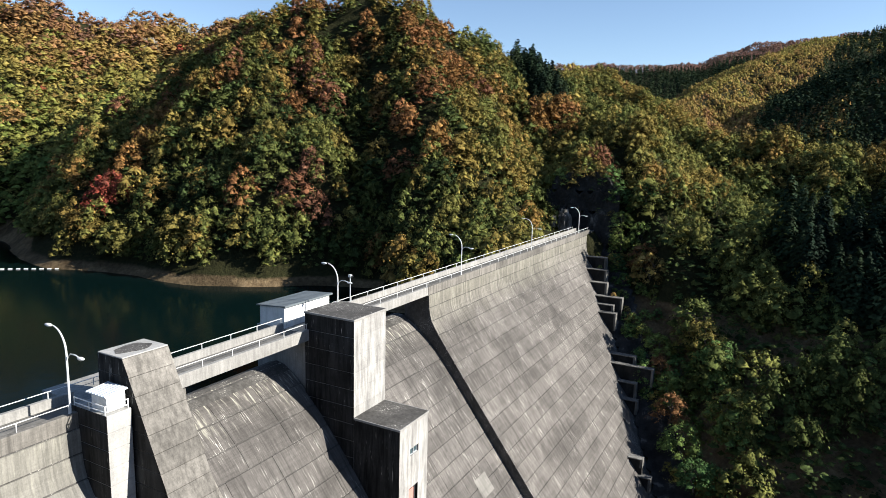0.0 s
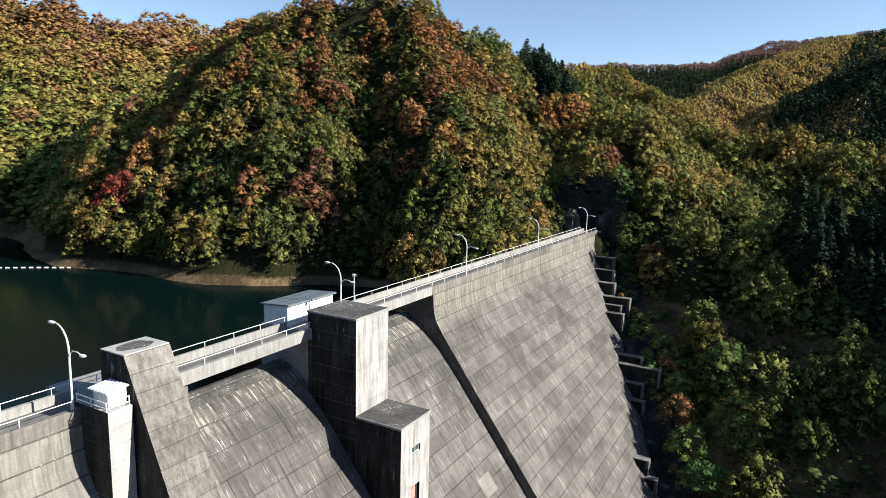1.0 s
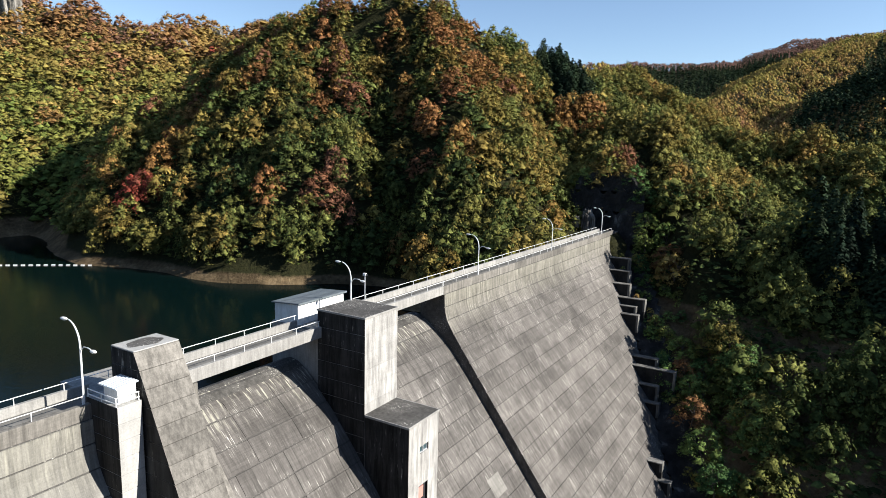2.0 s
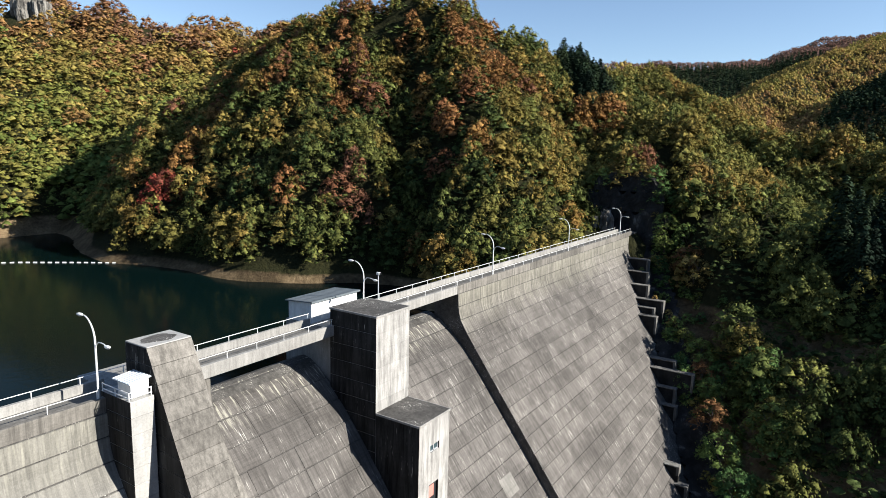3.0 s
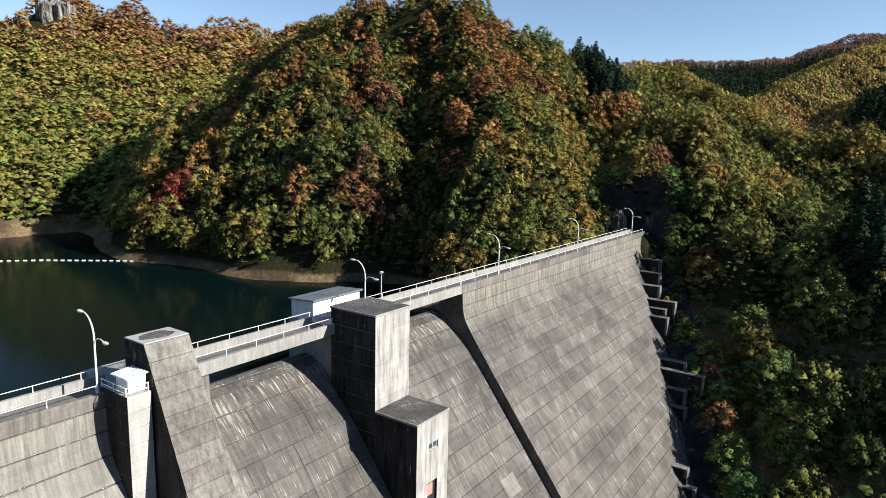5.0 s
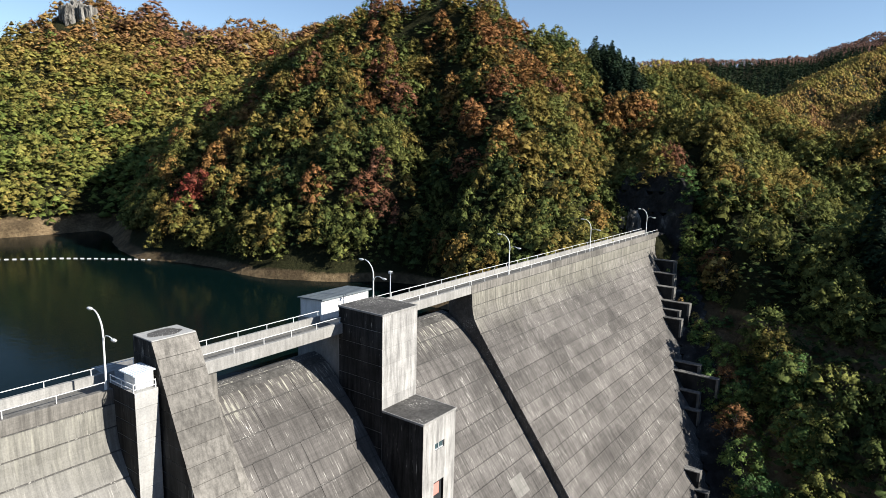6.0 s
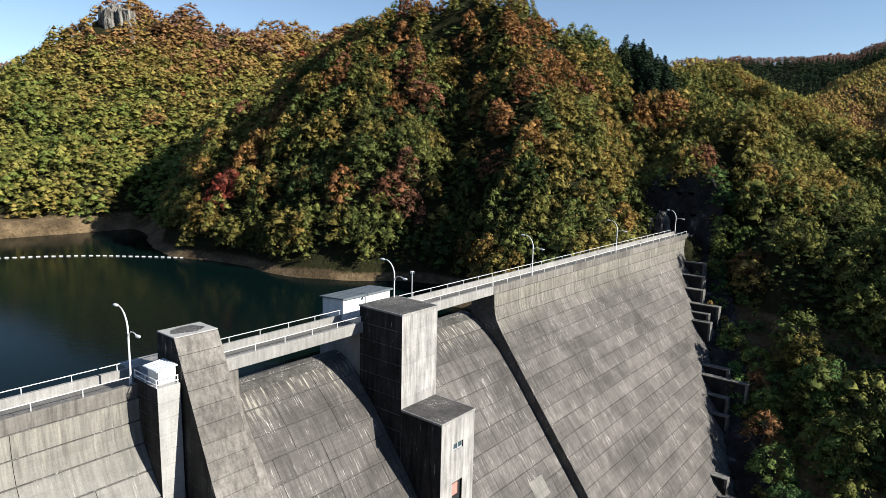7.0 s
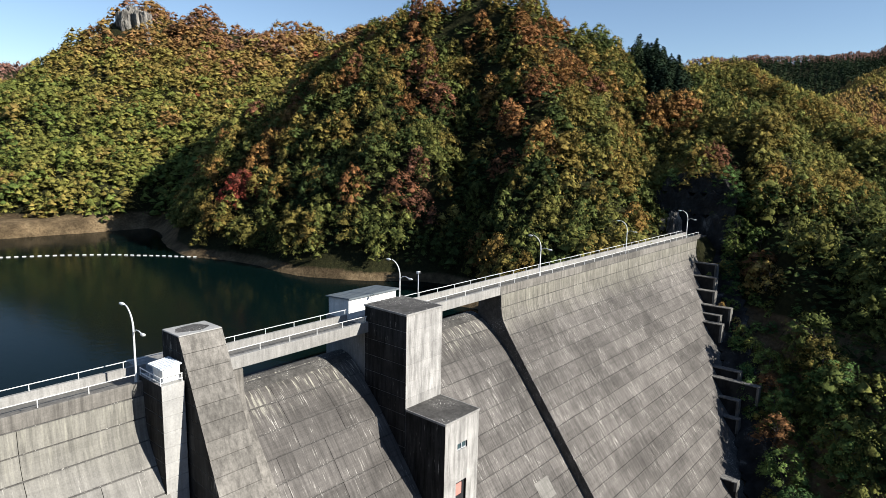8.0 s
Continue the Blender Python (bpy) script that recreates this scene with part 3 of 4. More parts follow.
def grow():
    x, y, z = scatter(-140, 90, 20, 225, 4.4)
    ok = ((z > WATER + np.where((x > -146) & (x < -112), 5.0, 2.7)) | (x > 2)) & (z > -36) & (faces_valley(x, y, 30, -30, 10, 0.70) | (y < 165)) & ~kept_clear(x, y)
    thin = (x > 4) & (z < 5) & (patch(x, y, 4.6) + rng.normal(0, 0.10, len(x)) < 0.45)
    ok &= ~thin
    x, y, z = x[ok], y[ok], z[ok]
    cx, cy, cz = scatter(-60, 75, 60, 225, 3.0)
    ok = conifer_patch(cx, cy) & ((cx < 0) | (rng.random(len(cx)) < 0.75)) & faces_valley(cx, cy, 30, -30, 10) & ~kept_clear(cx, cy)
    cx, cy, cz = cx[ok], cy[ok], cz[ok]
    con = conifer_patch(x, y)
    n = (~con).sum()
    h = rng.uniform(6.5, 11.5, n) * (1 - 0.22 * np.clip((z[~con] - 15) / 35, 0, 1))
    tint = np.clip(0.46 + 0.45 * (patch(x[~con], y[~con], 23) - 0.5) + rng.normal(0, 0.19, n), 0, 0.84)
    tint = np.where((z[~con] > 30) & (x[~con] > -85), tint * 0.84, tint)
    tint = np.where(rng.random(n) < 0.005, 1.0, tint)
    right = (x[~con] > 5) | ((x[~con] > -18) & (y[~con] > 88))
    tint = np.where(right & (z[~con] > 5), 0.20 + tint * 0.45, tint)
    tint = np.where(right & (z[~con] <= 5), 0.10 + tint * 0.30, tint)
    # trees low by the shore tinted darker: their shade put into the colour
    tint = np.where(x[~con] < 5, tint * (0.80 + 0.20 * np.clip((z[~con] + 6) / 22, 0, 1)), tint)
    # this flank tinted darker too, for the shade between its crowns
    tint = np.where((x[~con] > -52) & (x[~con] < 5) & ~right, tint * 0.84, tint)
    for ax, ay, reach, t in ACCENTS:
        near = np.hypot(x[~con] - ax, y[~con] - ay) < reach
        tint = np.where(near, t + rng.normal(0, 0.03, n), tint)
    place = np.stack([x[~con], y[~con], z[~con] - 0.20 * h, h, h * rng.uniform(0.64, 0.92, n), rng.uniform(0, 6.28, n)], -1)
    front = in_view(x[~con], y[~con], 1.2 * h)
    wood("hillside_forest", KINDS_NEAR, place[front], tint[front], M_AUTUMN, "dense mixed autumn forest on the steep hill above the lake")
    # filler under the crowns, its darkest tints standing for shade in the gaps
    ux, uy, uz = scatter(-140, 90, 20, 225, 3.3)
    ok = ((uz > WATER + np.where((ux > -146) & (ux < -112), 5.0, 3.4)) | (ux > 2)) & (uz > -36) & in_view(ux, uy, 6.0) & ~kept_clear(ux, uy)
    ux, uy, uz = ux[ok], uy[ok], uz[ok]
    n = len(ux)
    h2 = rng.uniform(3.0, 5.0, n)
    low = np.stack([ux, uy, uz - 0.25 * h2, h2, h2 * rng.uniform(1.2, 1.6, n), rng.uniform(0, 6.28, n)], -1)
    wood("undergrowth", KINDS_LOW, low, np.clip(rng.normal(0.06, 0.08, n), 0, 0.5), M_AUTUMN, "low undergrowth beneath the hillside trees, dark green with shade in its colour")
    wood("hillside_forest", KINDS_FAR, place[~front], tint[~front], M_AUTUMN, "autumn forest on the back of the hill")
    n = len(cx)
    h = rng.uniform(8, 13, n)
    crest = cx < 0
    h = np.where(crest, rng.uniform(8, 11, n), h)
    place = np.stack([cx, cy, cz - np.where(crest, 1.5, 0.5), h, h * np.where(crest, 1.5, rng.uniform(1.0, 1.35, n)), rng.uniform(0, 6.28, n)], -1)
    wood("conifer_plantation", SPRUCE_NEAR, place, rng.random(n) * 0.9, M_CONIFER, "dark green planted conifers on the slope")
    # the hill across the cove
    x, y, z = scatter(-390, -132, -40, 235, 5.2)
    ok = (z > WATER + 4.2) & faces_valley(x, y, 0, -30, 15, 0.5) & ~(np.hypot(x + 283, y - 102) < 9) & ~(np.hypot(x + 292, y - 106) < 7)
    x, y, z = x[ok], y[ok], z[ok]
    n = len(x)
    h = rng.uniform(6.5, 10.5, n)
    hi = np.clip((z - 5) / 60, 0, 1)
    tint = np.clip(0.20 + 0.50 * hi + 0.34 * (patch(x, y, 31) - 0.5) + rng.normal(0, 0.11, n), 0, 0.86)
    tint = np.where(rng.random(n) < 0.002, 1.0, tint)
    place = np.stack([x, y, z - 0.25 * h, h, h * rng.uniform(1.05, 1.35, n), rng.uniform(0, 6.28, n)], -1)
    front = in_view(x, y, h)
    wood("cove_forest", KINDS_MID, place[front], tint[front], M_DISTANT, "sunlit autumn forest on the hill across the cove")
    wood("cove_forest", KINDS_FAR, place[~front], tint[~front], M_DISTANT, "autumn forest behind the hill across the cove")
    # ridges up the valley
    for x0, x1, y0, y1, step, hi, kinds in ((-150, 70, 225, 520, 5.0, 6.5, KINDS_FAR), (-20, 190, 420, 640, 5.5, 7.0, KINDS_FAR), (-90, 200, 520, 1000, 6.0, 7.0, KINDS_FAR),
                                            (-420, 60, 1000, 1300, 8.0, 9.0, KINDS_FAR), (-560, 330, 1600, 2100, 11.0, 9.0, KINDS_FAR), (-900, -640, 120, 330, 9.0, 9.0, KINDS_FAR)):
        x, y, z = scatter(x0, x1, y0, y1, step)
        ok = in_view(x, y, 1.3 * hi) | ((x0 == -90) & faces_valley(x, y, 34, -40, 16, -0.02))
        x, y, z = x[ok], y[ok], z[ok]
        n = len(x)
        # conifers: the whole middle hill, the near dark flank, and the foot of the orange ridge
        dark = ((y > 1000) & (y < 1400)) | ((x0 == -20) & (x > 2 + 0.10 * (y - 420))) | ((x0 == -90) & (x > 0.21 * (y - 560) + 12) & (rng.random(n) < 0.85))
        place = np.stack([x, y, z - 0.35 * hi, rng.uniform(1.0, 1.35, n) * hi, rng.uniform(1.0, 1.3, n) * hi, rng.uniform(0, 6.28, n)], -1)
        place[:, 4] *= np.where(y > 1500, 1.4, 1.0)
        tint = np.clip(0.50 + 0.30 * (patch(x, y, 60) - 0.5) + rng.normal(0, 0.07, n), 0, 0.88)
        # farthest ridges get one mauve-brown tint: haze put into the colour
        tint = np.where((y > 1500) | (x < -600), 0.90, tint)
        if (~dark).any():
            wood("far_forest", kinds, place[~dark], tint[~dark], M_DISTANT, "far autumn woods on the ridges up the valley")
        if dark.any():
            place[:, 3:5] *= (1.45, 1.7)
            # lighter half of the tints: haze put into the far stands' colour
            wood("far_conifers", SPRUCE_FAR, place[dark], 0.5 + 0.5 * rng.random(dark.sum()), M_CONIFER, "far dark conifer stands on the ridges")


grow()

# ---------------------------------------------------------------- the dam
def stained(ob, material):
    """Gives faces turned from the sun black streaks, and shade put into the colour."""
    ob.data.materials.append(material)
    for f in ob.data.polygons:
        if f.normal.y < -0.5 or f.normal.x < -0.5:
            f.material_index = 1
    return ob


LIFT = 1.5
PIER_LIFT = 1.06
CREST = 0.12
ROAD = -0.40
FOOT = -48.0


def main_x(z):
    """Downstream face of the dam: upright under the crest, then battered."""
    t = -3.57 - z
    return 0.76 * (t + math.sqrt(t * t + 1.2)) / 2


SPILL = [(-5.6, -4.6), (-4.9, -3.75), (-4.0, -3.47), (-3.1, -3.66), (-2.1, -4.30), (-0.65, -5.45), (0.97, -6.95), (3.35, -9.8)]


def spill_x(z):
    """Downstream face of the overflow crest."""
    pts = SPILL[2:]
    for (xa, za), (xb, zb) in zip(pts, pts[1:]):
        if z >= zb:
            return xa + (xb - xa) * (za - z) / (za - zb)
    return 3.35 + 0.765 * (-9.8 - z)


def courses(z_top):
    """Lift heights from the top down."""
    out, z = [], z_top
    while z > FOOT + 2:
        out.append((z, z - LIFT))
        z -= LIFT
    return out


def slab(face, za, zb, width, gap=0.05, proud=0.06):
    """One cast panel that follows the face; y runs from 0 to width."""
    bm = bmesh.new()
    zm = (za + zb) / 2
    side = 0.018
    y0, y1 = side, width - side
    profile = [(za - gap, -0.12), (za - gap, proud), (zm, proud), (zb + gap, proud), (zb + gap, -0.12)]
    a = [bm.verts.new((face(z) + o, y0, z)) for z, o in profile]
    b = [bm.verts.new((face(z) + o, y1, z)) for z, o in profile]
    for i in range(len(profile) - 1):
        bm.faces.new((a[i], b[i], b[i + 1], a[i + 1]))
    bm.faces.new(a)
    bm.faces.new(b[::-1])
    return bm


def clad(parent, face, rows, y0, widths, material, end=None):
    """Cover a face with cast panels, one object each; alike panels of a row share their mesh."""
    for i, (za, zb) in enumerate(rows):
        made = {}
        y = y0
        lay = [widths[0] / 2, *widths[1:], widths[0] / 2] if (i // 3) % 2 else widths
        stop = y0 + sum(widths) if end is None else min(y0 + sum(widths), end(zb))
        for w in lay:
            if y >= stop - 0.5:
                break
            use = round(min(w, stop - y), 2)
            if use not in made:
                ob = mesh_object("panel", slab(face, za, zb, use), material, parent)
                made[use] = ob.data
            else:
                ob = new("panel", made[use])
                ob.parent = parent
            ob.location.y = y
            y += w


def body_profile(face, inset, top, upstream=-6.0):
    zs = [top - 0.01 - i * 0.75 for i in range(60) if top - i * 0.75 > FOOT]
    return [(face(z) - inset, z) for z in zs] + [(face(FOOT) - inset, FOOT), (upstream, FOOT), (upstream, top - 0.01)]


def build_dam():
    dam = thing("dam", "weathered grey concrete gravity dam with stepped lift joints", "dam", kind="structure")
    # right wing
    bm = bmesh.new()
    prism(bm, body_profile(main_x, 0.03, ROAD, -3.1), 20.5, 110.0)
    part("core", bm, M_DIRTY, dam)
    bm = bmesh.new()
    prism(bm, body_profile(main_x, 0.03, ROAD, -3.1), -120.0, -19.9)
    part("core", bm, M_DIRTY, dam)
    rows = courses(CREST - 0.95)
    clad(dam, main_x, rows[:22], 20.5, [7.5] * 9, M_FACE, lambda z: edge_y(z) + 0.35 * math.sin(z * 2.1))
    clad(dam, main_x, rows[:7], -64.9, [7.5] * 6, M_WING)
    # overflow bays
    for y0, y1 in ((-13.6, 0.3), (4.4, 20.5)):
        bm = bmesh.new()
        prism(bm, SPILL[:2] + [(x - 0.03, z) for x, z in SPILL[2:]] + [(spill_x(FOOT) - 0.03, FOOT), (-5.6, FOOT)], y0, y1)
        part("overflow_core", bm, M_DIRTY, dam)
        w = (y1 - y0) / 3
        clad(dam, spill_x, courses(-3.52)[:19], y0, [w] * 3, M_SPILL)
    mend = part("repair_patch", slab(spill_x, -17.9, -19.5, 2.5, 0.0, 0.075), M_WING, dam, "pale square of newer concrete on the spillway")
    mend.location.y = 14.0
    return dam


build_dam()


def crest_beam(name, y0, y1, label):
    """Bridge deck over an overflow bay: slab, downstream fascia beam, upstream wall."""
    t = thing(name, label, "bridge deck", kind="structure")
    part("slab", boxed((-3.1, y0, -0.80), (-0.05, y1, ROAD)), M_ROAD, t)
    part("fascia_beam", boxed((-0.32, y0, -0.86), (0.02, y1, CREST), 0.02), M_WALL, t)
    part("parapet", boxed((-3.12, y0, ROAD - 0.4), (-2.86, y1, 0.22), 0.02), M_WALL, t)
    return t


def crest_wing(name, y0, y1, label):
    t = thing(name, label, "dam crest", kind="structure")
    part("road", boxed((-2.9, y0, ROAD - 0.02), (-0.3, y1, ROAD + 0.02)), M_ROAD, t)
    n = max(1, round((y1 - y0) / 10))
    for i in range(n):
        a, b = y0 + (y1 - y0) * i / n, y0 + (y1 - y0) * (i + 1) / n
        part("kerb", boxed((-0.32, a + 0.01, CREST - 0.94), (0.06, b - 0.01, CREST), 0.02), M_PIER, t)
        part("parapet", boxed((-3.14, a + 0.02, -1.2), (-2.86, b - 0.02, 0.22), 0.02), M_WALL, t)
    return t


crest_beam("bridge_deck", -14.0, 0.0, "pale concrete bridge deck over the overflow bay")
crest_beam("bridge_deck", 4.68, 20.5, "pale concrete bridge deck over the overflow bay")
crest_wing("crest_road", 20.5, 88.0, "narrow concrete crest road with low parapets")
crest_wing("crest_road", -70.0, -18.6, "narrow concrete crest road with low parapets")


def railing(y0, y1, x, z0, z1, step, group):
    """Single pipe rail on short posts."""
    t = thing("railing", "white painted pipe railing on short posts", "railing", group)
    part("rail", tube(bmesh.new(), [(x, y0, z1), (x, y1, z1)], 0.028, 6), M_WHITE, t)
    n = max(1, round((y1 - y0) / step))
    for i in range(n + 1):
        y = y0 + 0.15 + (y1 - y0 - 0.3) * i / n
        part("post", tube(bmesh.new(), [(x, y, z0 - 0.02), (x, y, z1)], 0.030, 6), M_WHITE, t)


for a, b in ((-60.0, -20.4), (-14.0, -0.05), (4.75, 20.5), (20.5, 87.0)):
    railing(a, b, -0.13, CREST, 0.62, 2.9, "crest railings")
for a, b in ((-60.0, -0.05), (6.9, 86.0)):
    railing(a, b, -3.0, 0.22, 0.66, 2.9, "crest railings")


def tower_pier():
    t = thing("tower_pier", "tall square concrete pier with black run-off streaks", "pier")
    z = 1.58
    while z > -15:
        stained(part("course", boxed((-0.45, 0.0, z - LIFT + 0.012), (4.77, 4.68, z - 0.012), 0.012), M_TOWER, t), M_SHADE_STREAKED)
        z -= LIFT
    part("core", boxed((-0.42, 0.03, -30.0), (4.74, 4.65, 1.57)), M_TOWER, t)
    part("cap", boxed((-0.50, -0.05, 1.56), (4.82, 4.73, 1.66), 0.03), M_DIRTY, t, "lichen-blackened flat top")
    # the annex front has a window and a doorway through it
    stained(part("annex", boxed((4.70, 0.03, -40.0), (9.05, 4.60, -6.95)), M_TOWER, t), M_SHADE_STREAKED)
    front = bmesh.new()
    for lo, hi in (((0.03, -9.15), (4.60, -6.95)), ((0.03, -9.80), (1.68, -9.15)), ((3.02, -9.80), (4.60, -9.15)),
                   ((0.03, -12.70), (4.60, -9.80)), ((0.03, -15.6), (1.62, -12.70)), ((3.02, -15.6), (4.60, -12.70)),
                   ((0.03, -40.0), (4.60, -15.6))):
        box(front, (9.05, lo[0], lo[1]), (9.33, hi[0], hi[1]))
    stained(part("annex_front", front, M_TOWER, t), M_SHADE_STREAKED)
    win = part("window", boxed((9.08, 1.68, -9.80), (9.14, 3.02, -9.15)), M_GLASS, t, "small dark two-pane window")
    for lo, hi in (((1.68, -9.80), (1.75, -9.15)), ((2.95, -9.80), (3.02, -9.15)), ((2.31, -9.80), (2.39, -9.15)),
                   ((1.75, -9.80), (2.95, -9.74)), ((1.75, -9.21), (2.95, -9.15))):
        part("frame", boxed((9.13, lo[0], lo[1]), (9.22, hi[0], hi[1])), M_GALV, win)
    # near-black sheet across the doorway stands for its unlit inside
    door = part("door", boxed((9.06, 1.62, -15.6), (9.12, 3.02, -12.70)), M_DARK, t, "dark open doorway")
    part("door_leaf", boxed((9.12, 1.66, -14.0), (9.20, 2.55, -12.95), 0.01), M_RED, door, "faded red sign board")
    for lo, hi in (((-0.52, -0.07), (4.84, 0.03)), ((-0.52, 4.65), (4.84, 4.75)), ((4.74, 0.03), (4.84, 4.65))):
        part("rim", boxed((lo[0], lo[1], 1.50), (hi[0], hi[1], 1.675), 0.02), M_WALL, t, "pale worn edge of the top")
    for lo, hi in (((4.84, -0.05), (9.42, 0.05)), ((4.84, 4.58), (9.42, 4.68)), ((9.32, 0.05), (9.42, 4.58))):
        part("rim", boxed((lo[0], lo[1], -6.98), (hi[0], hi[1], -6.785), 0.02), M_WALL, t, "pale worn edge of the roof")
    part("annex_cap", boxed((4.72, -0.03, -6.97), (9.40, 4.66, -6.80), 0.03), M_DIRTY, t, "lichen-blackened flat roof slab")
    part("wall", boxed((-6.4, 0.35, -30.0), (-0.40, 4.33, -0.42)), M_WALL, t)
    return t


tower_pier()


def slope_pier():
    t = thing("buttress_pier", "battered concrete pier with horizontal lift joints", "pier")
    top, foot = 3.15, -34.0
    fx = lambda z: 1.95 + 0.46 * (top - z)
    bm = bmesh.new()
    prism(bm, [(-0.33, top), (fx(top) - 0.08, top), (fx(foot) - 0.08, foot), (-0.33, foot)], -18.43, -15.47)
    part("core", bm, M_DIRTY, t)
    z = top
    while z > -16:
        b = bmesh.new()
        prism(b, [(-0.38, z - 0.022), (fx(z), z - 0.022), (fx(z - PIER_LIFT), z - PIER_LIFT + 0.022), (-0.38, z - PIER_LIFT + 0.022)], -18.5, -15.4)
        stained(part("course", b, M_PIER, t), M_SHADE_STREAKED)
        z -= PIER_LIFT
    cap = part("cap", boxed((-0.38, -18.5, top - 0.01), (fx(top), -15.4, top + 0.08), 0.03), M_COLUMN, t, "pale weathered top")
    bm = bmesh.new()
    ring = [(0.75 + 0.78 * math.cos(a) * (1 + 0.12 * math.sin(3 * a)), -17.0 + 1.15 * math.sin(a) * (1 + 0.1 * math.cos(5 * a))) for a in np.linspace(0, 6.2832, 29)[:-1]]
    lo = [bm.verts.new((x, y, top + 0.078)) for x, y in ring]
    hi = [bm.verts.new((x * 0.98 + 0.015, y, top + 0.092)) for x, y in ring]
    bm.faces.new(hi)
    for k in range(len(ring)):
        bm.faces.new((lo[k], lo[(k + 1) % len(ring)], hi[(k + 1) % len(ring)], hi[k]))
    part("dirt_patch", bm, M_DIRTY, cap, "dried dark silt in the hollow of the top")
    bm = bmesh.new()
    prism(bm, [(main_x(z) + 0.05, z) for z in np.linspace(-0.9, -34, 40)] + [(-6.0, -34), (-6.0, -0.9)], -15.5, -12.8)
    part("training_wall", bm, M_PIER, t)
    part("wall", boxed((-6.4, -18.6, -30.0), (-0.36, -13.6, -0.42)), M_WALL, t)
    return t


slope_pier()


def column():
    t = thing("column", "pale square concrete column beside the pier", "column")
    z = 0.45
    while z > -20:
        stained(part("course", boxed((-0.5, -20.15, z - PIER_LIFT + 0.015), (2.72, -18.62, z - 0.015), 0.02), M_COLUMN, t), M_SHADE_STREAKED)
        z -= PIER_LIFT
    part("core", boxed((-0.5, -20.1, -30), (2.68, -18.62, 0.44)), M_COLUMN, t)
    return t


column()


def street_lamp():
    t = thing("street_lamp", "white double-arm street lamp at the crest railing", "street lamp", "crest lamps")
    r = 1.25
    pts = [(0, 0, -0.4), (0, 0, 2.0), (0, 0, 3.7)]
    pts += [(-r * (1 - math.cos(a)), 0, 3.7 + 1.45 * math.sin(a)) for a in np.linspace(0.15, 1.42, 9)]
    part("pole", tube(bmesh.new(), pts, 0.065, 8, 0.040), M_WHITE, t)
    part("arm", tube(bmesh.new(), [(0, 0, 3.15), (0.12, 0, 3.5), (0.4, 0, 3.72), (0.8, 0, 3.74), (1.1, 0, 3.68)], 0.035, 6), M_WHITE, t)
    for name, x, z, s in (("head", -1.55, 5.12, 0.34), ("side_head", 1.35, 3.62, 0.30)):
        bm = bmesh.new()
        bmesh.ops.create_uvsphere(bm, u_segments=10, v_segments=6, radius=1)
        bmesh.ops.transform(bm, verts=bm.verts, matrix=Matrix.Translation((x, 0, z)) @ Matrix.Diagonal((s, 0.14, 0.09, 1)))
        head = part(name, bm, M_WHITE, t)
        bm = bmesh.new()
        bmesh.ops.create_uvsphere(bm, u_segments=10, v_segments=6, radius=1)
        bmesh.ops.transform(bm, verts=bm.verts, matrix=Matrix.Translation((x, 0, z - 0.05)) @ Matrix.Diagonal((s * 0.7, 0.10, 0.08, 1)))
        part("lens", bm, M_LAMP, head)
    return t


lamp = street_lamp()
lamp.location = (-0.15, -20.45, 0.0)
for y in (4.15, 29.1, 54.1, 80.3):
    copy_thing(lamp, pose(-0.15, y, 0.0))


def hut():
    t = thing("gate_hut", "long white sheet-metal hut with dark grey roof", "hut")
    body = part("body", prism(bmesh.new(), [(-6.1, -0.42), (-3.2, -0.42), (-3.2, 1.535), (-6.1, 1.33)], 0.45, 6.7), M_WHITE, t)
    for k in range(12):
        y = 0.7 + 0.52 * k
        part("wall_rib", boxed((-3.21, y, -0.40), (-3.17, y + 0.05, 1.48)), M_WHITE, body)
    for y in (2.6, 4.7):
        door = part("door", boxed((-3.22, y, -0.38), (-3.15, y + 0.85, 1.35), 0.01), M_WHITE, body)
        part("handle", tube(bmesh.new(), [(-3.12, y + 0.1, 0.42), (-3.12, y + 0.1, 0.58)], 0.02, 5), M_GALV, door)
    bm = bmesh.new()
    prism(bm, [(-6.35, 1.32), (-2.95, 1.56), (-2.95, 1.66), (-6.35, 1.42)], 0.25, 6.9)
    roof = part("roof", bm, M_ROOF, t)
    part("eave", boxed((-2.97, 0.25, 1.50), (-2.92, 6.9, 1.64)), M_ROOF, roof)
    for k in range(13):
        y = 0.4 + 0.52 * k
        part("seam", tube(bmesh.new(), [(-6.33, y, 1.425), (-2.97, y, 1.665)], 0.010, 4), M_ROOF, roof)
    return t


hut()


